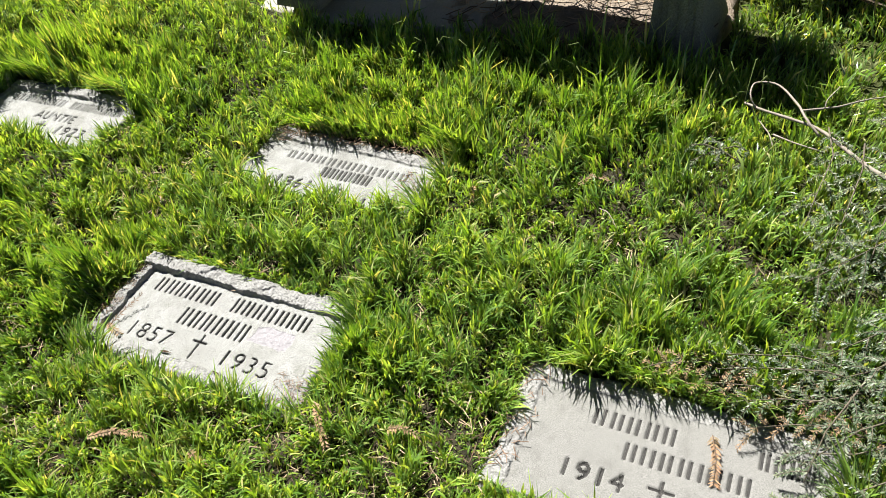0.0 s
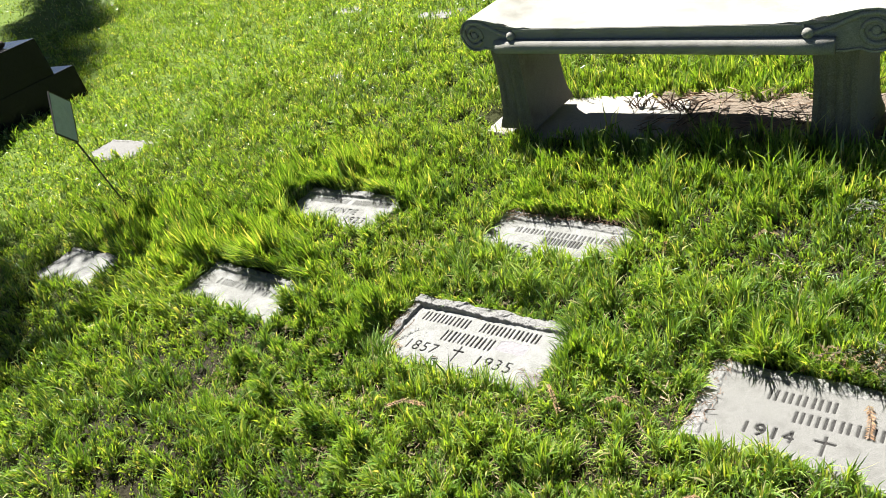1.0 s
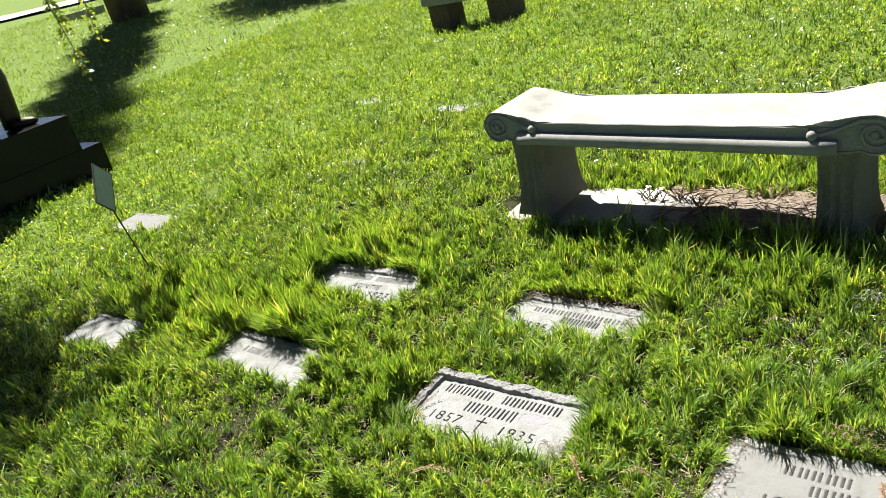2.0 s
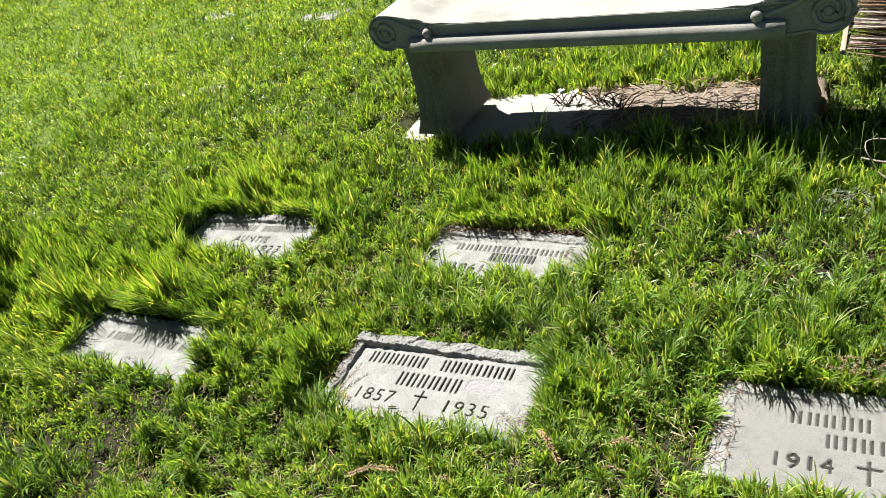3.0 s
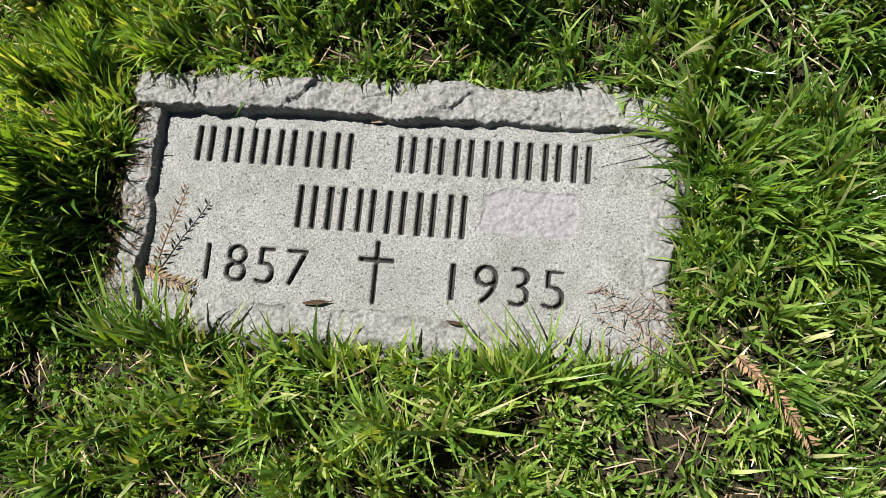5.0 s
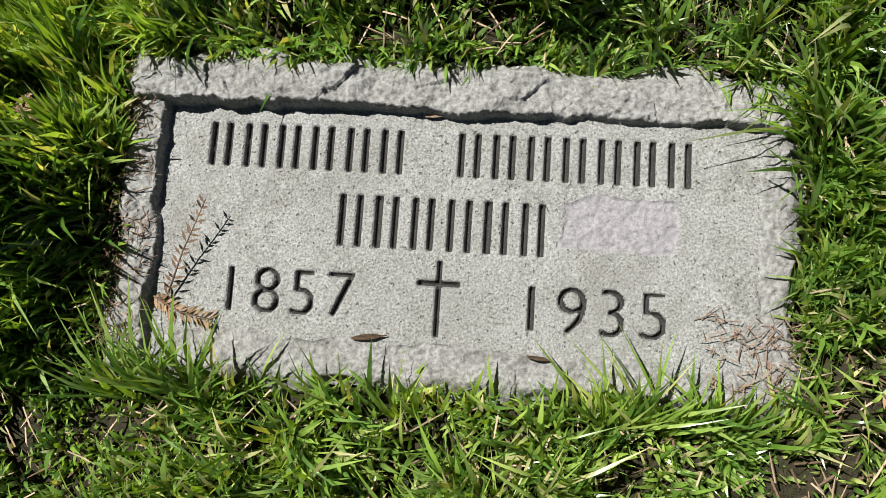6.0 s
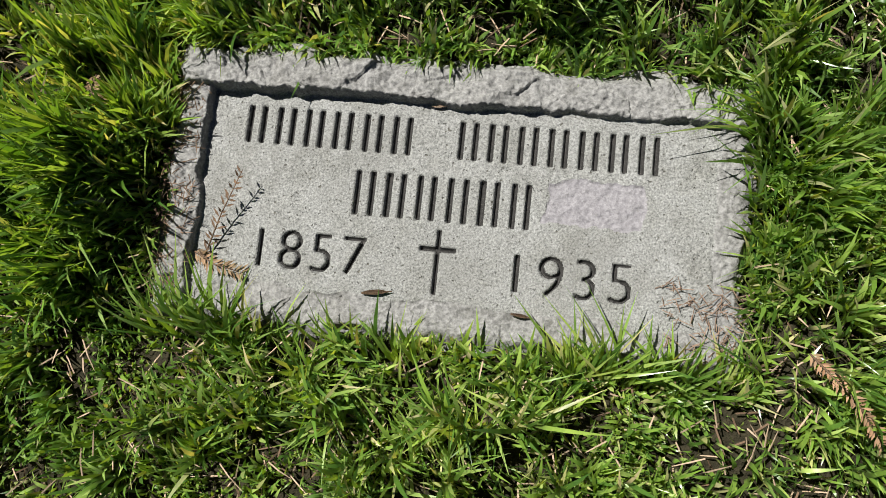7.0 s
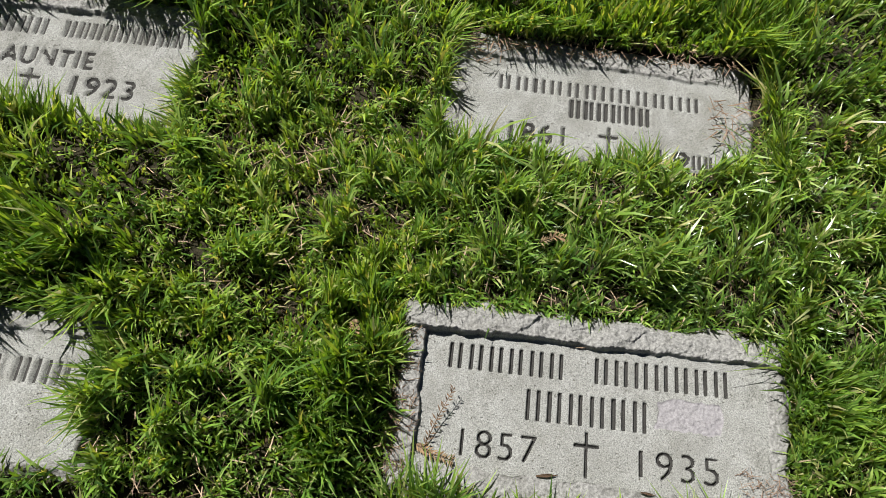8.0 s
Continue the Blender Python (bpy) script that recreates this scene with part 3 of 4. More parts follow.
# marker, then how far blades hang in from its top, left, right and bottom edge
FRINGE = {"a": (0.045, 0.060, 0.072, 0.072), "b": (0.13, 0.08, 0.12, 0.06), "c": (0.125, 0.11, 0.05, 0.07), "d": (0.11, 0.09, 0.07, 0.06),
          "s": (0.10, 0.045, 0.16, 0.035), "e": (0.04, 0.04, 0.04, 0.04), "f": (0.06, 0.05, 0.06, 0.05)}


def grass(name, x0, x1, y0, y1, density, hole, height, width, segments, seed, label, fringe=0, bunch=45):
    rng = np.random.default_rng(seed)
    count = int((x1 - x0) * (y1 - y0) * density)
    # most blades spring from tussocks, the rest fill in between
    bunches = max(1, int(count / bunch))
    spot = math.sqrt(bunch / density)
    bx, by = rng.uniform(x0, x1, bunches), rng.uniform(y0, y1, bunches)
    tall, turn = rng.uniform(0.6, 1.6, bunches), rng.uniform(0, 2 * math.pi, bunches)
    mine = rng.integers(0, bunches, count)
    loose = rng.uniform(0, 1, count) < 0.20
    dx, dy = rng.normal(0, 0.34 * spot, count), rng.normal(0, 0.34 * spot, count)
    x = np.where(loose, rng.uniform(x0, x1, count), bx[mine] + dx)
    y = np.where(loose, rng.uniform(y0, y1, count), by[mine] + dy)
    apart = np.hypot(dx, dy) / spot
    stature = np.where(loose, 0.85, tall[mine] * (1.2 - 0.6 * np.minimum(apart, 1)))
    fan = np.where(loose, rng.uniform(0, 2 * math.pi, count), np.arctan2(dy + 0.35 * spot * np.sin(turn[mine]), dx + 0.35 * spot * np.cos(turn[mine])))
    # the unmown places are thicker too
    for tx, ty, r, f in TUFTS:
        if x0 < tx < x1 and y0 < ty < y1 and not (hole and inside(np.array(tx), np.array(ty), hole)):
            n = int(min(1.6, 0.9 * f) * 2 * math.pi * (0.6 * r) ** 2 * density)
            x, y = np.concatenate([x, rng.normal(tx, 0.6 * r, n)]), np.concatenate([y, rng.normal(ty, 0.6 * r, n)])
            stature, fan = np.concatenate([stature, rng.uniform(0.6, 1.2, n)]), np.concatenate([fan, rng.uniform(0, 2 * math.pi, n)])
            loose = np.concatenate([loose, np.zeros(n, bool)])
    inward = (x > x0) & (x < x1) & (y > y0) & (y < y1) & (y > -1.9 + 0.30 * (1.4 - x))
    count = len(x)
    keep = inward.copy()
    if hole:
        keep &= ~inside(x, y, hole)
    for key, place in MARKERS.items():
        keep &= ~inside(x, y, place, -0.012 + 0.014 * fbm(x, y, 18, 77, 2))
    keep &= ~inside(x, y, FOOTING, -0.01 + 0.02 * fbm(x, y, 10, 78, 2)) & ~inside(x, y, PLINTH)
    # thin and thick places
    cover = np.clip(0.95 + 0.25 * fbm(x, y, 3.0, 79, 3) + 1.1 * fbm(x, y, 19.0, 80, 2), 0.58, 1.0)
    keep &= rng.uniform(0, 1, count) < cover
    x, y, stature, fan, loose = x[keep], y[keep], stature[keep], fan[keep], loose[keep]
    count = len(x)
    # the blades of a tussock spread outwards
    drift = 2.6 * fbm(x, y, 3.5, 85, 3) + 1.8 * fbm(x, y, 17.0, 86, 2)
    lean_way = np.where(rng.uniform(0, 1, count) < 0.35, fan, drift) + rng.normal(0, 0.8, count)
    reach = np.zeros(count)
    # blades along the edges of the markers hang in over the stone
    for key, (mx0, mx1, my0, my1) in MARKERS.items():
        if not fringe or not (x0 < (mx0 + mx1) / 2 < x1 and y0 < (my0 + my1) / 2 < y1):
            continue
        if hole and inside(np.array((mx0 + mx1) / 2), np.array((my0 + my1) / 2), hole):
            continue
        for side, hang in enumerate(FRINGE[key]):
            n = int(fringe * ((mx1 - mx0) if side in (0, 3) else (my1 - my0)))
            u, off = rng.uniform(0, 1, n), rng.uniform(-0.004, 0.022, n)
            ex = (mx0 + u * (mx1 - mx0), mx0 - off, mx1 + off, mx0 + u * (mx1 - mx0))[side]
            ey = (my1 + off, my0 + u * (my1 - my0), my0 + u * (my1 - my0), my0 - off)[side]
            way = (-math.pi / 2, 0.0, math.pi, math.pi / 2)[side] + rng.normal(0, 0.75, n)
            ragged = np.clip(0.55 + 0.9 * fbm(ex, ey, 9.0, 83, 3), 0.0, 1.6)
            on = rng.uniform(0, 1, n) < 0.25 + 0.6 * ragged
            x, y = np.concatenate([x, ex[on]]), np.concatenate([y, ey[on]])
            lean_way = np.concatenate([lean_way, way[on]])
            reach = np.concatenate([reach, (hang * ragged)[on]])
            stature = np.concatenate([stature, np.full(int(on.sum()), 0.9)])
            loose = np.concatenate([loose, np.zeros(int(on.sum()), bool)])
    count = len(x)
    tuft = np.zeros(count)
    for tx, ty, r, f in TUFTS:
        tuft += f * np.exp(-((x - tx) ** 2 + (y - ty) ** 2) / (2 * (r * 0.6) ** 2))
    tuft = 2.1 * (1 - np.exp(-tuft / 2.1))
    clump = np.clip(1 + 0.55 * fbm(x, y, 8.0, 81, 3) + 0.55 * fbm(x, y, 24.0, 87, 2), 0.35, 2.0)
    # trimmed shorter below and beside the nearest stone
    mx0, mx1, my0, my1 = MARKERS["a"]
    away = np.maximum(np.maximum(mx0 - x, x - mx1), np.maximum(my0 - y, y - my1))
    stature = np.where((away < 0.06) & (reach == 0) & (y < 0.12), np.minimum(stature, 0.75 + 5 * np.maximum(away, 0)), stature)
    clump = clump * stature
    long = height * clump * (0.5 + 0.9 * rng.beta(2, 3, count)) * (1 + 0.85 * tuft) + reach
    wide = width * (0.55 + 0.65 * rng.uniform(0, 1, count)) * (1 + 0.15 * tuft)
    bend = (0.08 + 1.35 * rng.beta(1.5, 2.1, count)) / (1 + 0.8 * tuft)
    bend = np.where(reach > 0, np.maximum(bend, 0.55), bend)
    # low creeping leaves close the gaps
    bend = np.where(loose, rng.uniform(0.5, 1.4, count), bend)
    wide = np.where(loose, wide * 0.85, wide)
    face = lean_way + rng.normal(0, 0.9, count)
    cosl, sinl, cosf, sinf = np.cos(lean_way), np.sin(lean_way), -np.sin(face), np.cos(face)
    # leaves spring from low runners at different heights
    z0 = land(x, y) - 0.004 + height * 0.95 * clump * rng.uniform(0, 1, count) ** 0.8 * (reach == 0) * smooth(-0.03, 0.05, away)
    verts, uvs = [], []
    for k in range(segments + 1):
        s = k / segments
        tilt = 0.25 * bend + bend * s
        out = long * (0.18 * s * bend + 0.55 * bend * s * s)
        up = long * np.maximum(s * (1 - 0.42 * bend * s), 0.02 * s)
        half = wide * 0.5 * (0.75 + 0.5 * s) * (1 - s ** 2.6)
        cx, cy, cz = x + out * cosl, y + out * sinl, z0 + up
        if k < segments:
            roll = half * 0.5 * np.sin(tilt) * np.sign(np.sin(face * 7))
            verts += [np.stack([cx - half * cosf, cy - half * sinf, cz + roll], -1), np.stack([cx + half * cosf, cy + half * sinf, cz - roll], -1)]
            uvs += [s, s]
        else:
            verts.append(np.stack([cx, cy, cz], -1))
            uvs.append(1.0)
    per = len(verts)
    verts = np.stack(verts, 1).reshape(-1, 3)
    uv = np.stack([np.zeros(count * per), np.tile(uvs, count)], -1)
    tri = []
    for k in range(segments - 1):
        a = 2 * k
        tri += [(a, a + 1, a + 3), (a, a + 3, a + 2)]
    tri.append((2 * segments - 2, 2 * segments - 1, 2 * segments))
    faces = (np.arange(count)[:, None, None] * per + np.array(tri)).reshape(-1, 3)
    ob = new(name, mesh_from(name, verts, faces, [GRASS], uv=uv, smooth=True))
    return tagged(ob, label, "grass", kind="stuff")


CLOSE = (-0.80, 1.15, -0.62, 0.58)
NEAR = (-1.85, 1.62, -1.15, 1.32)
MID = (-3.4, 1.75, -1.35, 3.0)
WIDE = (-9.5, 1.6, -1.2, 9.0)
FAR = (-30, 3, -2, 26)
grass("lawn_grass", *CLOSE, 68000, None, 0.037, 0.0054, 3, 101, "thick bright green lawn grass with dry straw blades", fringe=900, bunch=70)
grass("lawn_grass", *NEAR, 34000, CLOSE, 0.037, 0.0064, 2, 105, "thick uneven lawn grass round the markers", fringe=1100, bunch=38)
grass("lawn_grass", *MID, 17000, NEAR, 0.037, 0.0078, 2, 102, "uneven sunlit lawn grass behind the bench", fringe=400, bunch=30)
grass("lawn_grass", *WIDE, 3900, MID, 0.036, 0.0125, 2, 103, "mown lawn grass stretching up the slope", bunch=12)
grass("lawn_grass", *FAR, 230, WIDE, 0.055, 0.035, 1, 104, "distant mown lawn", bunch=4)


# ---- small plants and litter ----
def leaflets(base, way, side, length, width, uvs, verts, faces):
    """One pointed leaflet, folded slightly along its middle."""
    k = len(verts)
    up = way.cross(side).normalized()
    mid = base + way * length * 0.45
    verts += [base, mid + side * width - up * width * 0.3, base + way * length, mid - side * width - up * width * 0.3]
    uvs += [(0, 0.2), (0, 0.6), (0, 1), (0, 0.6)]
    faces += [(k, k + 1, k + 2), (k, k + 2, k + 3)]


def sprig(name, points, radius, twig_mat, leaf_mat, leaf_len, leaf_gap, rng, label, category, flat=0.25, side_len=0.0, side_gap=0.05, group=""):
    """A twig with rows of short needles; side_len adds side twigs of that length."""
    root = new(name)
    tagged(root, label, category, group=group)
    points = [Vector(p) for p in points]
    lines = [(points, radius)]
    if side_len:
        total, flip = 0.0, 1
        for a, b in zip(points, points[1:]):
            way = (b - a).normalized()
            steps = max(1, int((b - a).length / side_gap))
            for k in range(steps):
                flip = -flip
                out = way.cross(Vector((0, 0, 1))).normalized() * flip
                go = (out * rng.uniform(0.6, 1.0) + way * rng.uniform(0.4, 0.9) + Vector((0, 0, rng.uniform(-0.25, 0.3)))).normalized()
                s = a + (b - a) * ((k + rng.uniform(0, 0.8)) / steps)
                n = side_len * rng.uniform(0.5, 1.1)
                lines.append(([s, s + go * n * 0.5 + Vector((0, 0, 0.004)), s + go * n + Vector((0, 0, -0.12 * n))], radius * 0.45))
    bm = bmesh.new()
    for line, r in lines:
        tube(bm, line, list(np.linspace(r, r * 0.45, len(line))), 5)
    stem = part("stem", bm, twig_mat, root, smooth=True)
    if side_len:
        tagged(stem, kind="stuff")
    verts, faces, uvs = [], [], []
    for index, (line, r) in enumerate(lines):
        if side_len and index == 0:
            continue
        for a, b in zip(line, line[1:]):
            way = (b - a).normalized()
            side = way.cross(Vector((0, 0, 1)))
            side = side.normalized() if side.length > 1e-4 else Vector((1, 0, 0))
            for k in range(max(1, int((b - a).length / leaf_gap))):
                s = a + (b - a) * ((k + rng.uniform(0, 0.6)) / max(1, int((b - a).length / leaf_gap)))
                for sign in (-1, 1):
                    go = (side * sign * rng.uniform(0.7, 1.0) + way * rng.uniform(0.5, 1.0) + Vector((0, 0, rng.normal(0, flat)))).normalized()
                    across = go.cross(Vector((0, 0, 1)) + side * 0.1).normalized()
                    leaflets(s, go, across, leaf_len * rng.uniform(0.6, 1.15), leaf_len * 0.11, uvs, verts, faces)
    me = mesh_from("needles", np.array([v[:] for v in verts]), np.array(faces), [leaf_mat], uv=np.array(uvs))
    needles = new("needles", me)
    needles.parent = root
    tagged(needles, kind="stuff")
    return root


rng = np.random.default_rng(7)


def soil(x, y):
    return float(land(x, y))


# dry redwood-like sprays dropped on the lawn: x, y, heading in degrees, length
for x, y, heading, length in ((-0.05, -0.345, 22, 0.13), (0.19, -0.298, -14, 0.06), (0.385, -0.108, -48, 0.11), (0.56, -0.112, 6, 0.07),
                              (0.86, -0.345, 10, 0.06), (-0.10, 0.30, 15, 0.05), (-0.40, 0.12, -70, 0.05), (0.45, 0.62, -80, 0.06), (0.70, 0.70, 30, 0.08)):
    a = radians(heading)
    way = Vector((math.cos(a), math.sin(a), 0))
    z = soil(x, y) + 0.064
    sprig("dry_spray", [(x, y, z - 0.012), Vector((x, y, z)) + way * length * 0.5 + Vector((0, 0, 0.008)), Vector((x, y, z - 0.014)) + way * length], 0.0011, WITHERED, DRY, 0.013, 0.0036, rng,
          "dead rust-brown conifer spray lying on the grass", "twig", group="dead conifer sprays")
# two sprays on the nearest marker, one of them upright
sprig("dry_spray", [(-0.262, -0.070, 0.004), (-0.244, -0.020, 0.018), (-0.222, 0.030, 0.030)], 0.0011, WITHERED, WITHERED, 0.013, 0.0065, rng,
      "thin dead conifer twig leaning over the marker face", "twig", group="dead conifer sprays", flat=0.6)
sprig("dry_spray", [(-0.275, -0.062, 0.003), (-0.245, -0.076, 0.010), (-0.212, -0.082, 0.005)], 0.0011, WITHERED, DRY, 0.014, 0.004, rng,
      "pinkish-brown dead spray at the corner of the marker", "twig", group="dead conifer sprays")
sprig("dry_spray", [(1.15, 0.10, 0.008), (1.165, 0.05, 0.014), (1.17, 0.0, 0.006)], 0.0011, WITHERED, DRY, 0.016, 0.004, rng,
      "pale brown dead spray lying on the smooth marker", "twig", group="dead conifer sprays")



def chip(x, y, length, heading, mat, label):
    """A curled scrap of bark."""
    bm = bmesh.new()
    rows_ = []
    for u in np.linspace(0, 1, 6):
        w = 0.085 * length * math.sin(math.pi * (0.12 + 0.8 * u)) * (1.0 if u < 0.7 else 0.6)
        lift = 0.05 * length * math.sin(3 * u)
        rows_.append([bm.verts.new(((u - 0.5) * length, s * w, 0.0025 + lift + 0.25 * w * abs(s))) for s in (-1, 0, 1)])
    for a, b in zip(rows_, rows_[1:]):
        for k in range(2):
            bm.faces.new((a[k], a[k + 1], b[k + 1], b[k]))
    bmesh.ops.solidify(bm, geom=bm.faces[:], thickness=0.0012)
    ob = from_bm("bark_chip", bm, mat)
    ob.matrix_world = pose(x, y, 0.001, 0, 0, heading)
    return tagged(ob, label, "bark chip", group="bark chips on the markers")


chip(-0.062, -0.088, 0.034, 8, WITHERED, "dark curled bark chip on the marker face")
chip(0.098, -0.098, 0.024, -6, WITHERED, "small brown bark chip at the marker edge")
chip(-0.015, 0.128, 0.018, 4, HUSK, "tiny tan bark chip under the rim")


def litter(name, x0, x1, y0, y1, count, length, thick, mat, height, label, seed, heap=0.0, on_soil=False):
    """Loose dry stalks strewn over a patch, as one heap."""
    r = np.random.default_rng(seed)
    bm = bmesh.new()
    for _ in range(count):
        x, y, a, n = r.uniform(x0, x1), r.uniform(y0, y1), r.uniform(0, 6.3), length * r.uniform(0.4, 1.2)
        d = Vector((math.cos(a), math.sin(a), r.normal(0, 0.25))) * n / 2
        if on_soil and any(inside(x, y, place, 0.0) for place in MARKERS.values()):
            continue
        c = Vector((x, y, height + r.uniform(0, heap) + (soil(x, y) if on_soil else 0.0)))
        tube(bm, [c - d, c + Vector((0, 0, r.normal(0, 0.06) * n)), c + d], [thick, thick * 1.1, thick * 0.5], 3)
    return tagged(from_bm(name, bm, mat), label, "litter", kind="stuff")


litter("needle_litter", 0.245, 0.335, -0.135, -0.045, 150, 0.018, 0.0005, CRUMBS, 0.003, "pinkish dry needles gathered in the marker corner", 31, 0.006)
litter("needle_litter", -0.325, -0.280, -0.12, 0.02, 110, 0.022, 0.0005, CRUMBS, 0.008, "dry needles caught along the marker rim", 32, 0.008)
litter("needle_litter", 0.215, 0.325, 0.55, 0.66, 60, 0.03, 0.0009, CRUMBS, 0.006, "straw and crumbs at the weathered marker end", 33, 0.012)
litter("needle_litter", -0.30, -0.16, 0.69, 0.78, 50, 0.03, 0.0009, CRUMBS, 0.014, "reddish dry litter on the weathered marker rim", 34, 0.012)
litter("needle_litter", -0.29, 0.31, 0.735, 0.79, 260, 0.02, 0.0009, CRUMBS, 0.002, "brown crumbs and dirt along the weathered marker top", 38, 0.01)
litter("needle_litter", 0.76, 0.82, -0.10, 0.16, 60, 0.03, 0.0009, CRUMBS, 0.006, "dry needles along the smooth marker end", 35, 0.012)
# rim debris, strewn thicker and darker to stand in for grass shade
litter("needle_litter", -0.322, -0.284, -0.13, 0.16, 220, 0.018, 0.0006, WITHERED, 0.010, "dark rotted debris along the marker rim, thickened to stand in for shade", 39, 0.008)
litter("thatch", -0.80, 1.20, -0.62, 0.58, 4200, 0.032, 0.0009, HUSK, 0.004, "dry straw thatch between the grass blades", 40, 0.034, True)
litter("thatch", -0.80, 1.20, -0.62, 0.58, 2600, 0.03, 0.0011, WITHERED, 0.004, "dark rotted thatch between the grass blades", 42, 0.014, True)
litter("straw_litter", -0.02, 0.70, 1.47, 1.80, 160, 0.09, 0.0018, HUSK, 0.035, "pale dry stalks scattered over the mulch", 36, 0.02)
litter("straw_litter", 0.0, 0.9, 1.42, 1.82, 70, 0.12, 0.0022, WITHERED, 0.035, "dark broken stalks scattered over the mulch", 37, 0.03)


def dead_bouquet(x, y, z, petals, seed, label):
    """A dried-up bunch of flowers: dark wiry stems with a few bleached heads."""
    r = np.random.default_rng(seed)
    root = new("dead_bouquet")
    tagged(root, label, "dried flowers")
    heads = []
    for _ in range(14):
        a, n = r.uniform(0, 6.3), r.uniform(0.04, 0.10)
        d = Vector((math.cos(a) * 0.6, math.sin(a) * 0.4, 0.75)).normalized() * n
        base = Vector((x + r.normal(0, 0.03), y + r.normal(0, 0.02), z))
        bm = bmesh.new()
        tube(bm, [base, base + d * 0.6, base + d + Vector((d.x * 0.3, d.y * 0.3, -0.012))], [0.0028, 0.0024, 0.0018], 4)
        part("stem", bm, WITHERED, root)
        heads.append(base + d)
    for h in heads[:petals]:
        bm = bmesh.new()
        for _ in range(7):
            a = r.uniform(0, 6.3)
            out = Vector((math.cos(a), math.sin(a), r.uniform(-0.1, 0.6))) * 0.024
            across = Vector((-out.y, out.x, 0)) * 0.45
            vs = [bm.verts.new(h + p) for p in (Vector((0, 0, 0)), out * 0.6 + across, out + Vector((0, 0, -0.006)), out * 0.6 - across)]
            bm.faces.new(vs)
        part("flower_head", bm, PETAL, root, "bleached white petals")
    return root


dead_bouquet(-0.10, 1.69, 0.024, 2, 3, "withered bunch of flowers with bleached white heads")
dead_bouquet(0.06, 1.66, 0.026, 0, 4, "dark withered flower stems on the mulch")
dead_bouquet(0.16, 1.63, 0.026, 0, 5, "dark dry stems fallen over beside the slab")


def leaning_frond():
    """A dead palm frond lying beside the bench."""
    root = new("palm_frond")
    tagged(root, "dead brown palm frond lying in the grass beside the bench", "palm frond")
    r = np.random.default_rng(12)
    a, b = Vector((0.97, 1.72, 0.15)), Vector((0.99, 2.22, 0.17))
    bm = bmesh.new()
    tube(bm, [a, (a + b) / 2 + Vector((0, 0, 0.02)), b], [0.010, 0.009, 0.005], 6)
    part("midrib", bm, HUSK, root)
    for k in range(48):
        s = a + (b - a) * (0.02 + 0.95 * (k + r.uniform(-0.5, 0.5)) / 48)
        go = Vector((1.0, r.normal(-0.28, 0.10), r.uniform(-0.20, -0.08))).normalized()
        n = r.uniform(0.36, 0.56)
        w = Vector((0, 0.011, r.uniform(-0.006, 0.006)))
        m = s + go * n * 0.55 + Vector((0, 0, r.uniform(0.0, 0.03)))
        t = s + go * n - Vector((0, 0, r.uniform(0.0, 0.03)))
        bm = bmesh.new()
        vs = [bm.verts.new(p) for p in (s - w * 0.5, s + w * 0.5, m + w, t + w * 0.35, t - w * 0.35, m - w)]
        bm.faces.new(vs)
        bmesh.ops.solidify(bm, geom=bm.faces[:], thickness=0.0015)
        part("leaflet", bm, (PALM, PALM, HUSK, CRUMBS)[r.integers(0, 4)], root)
    return root


leaning_frond()

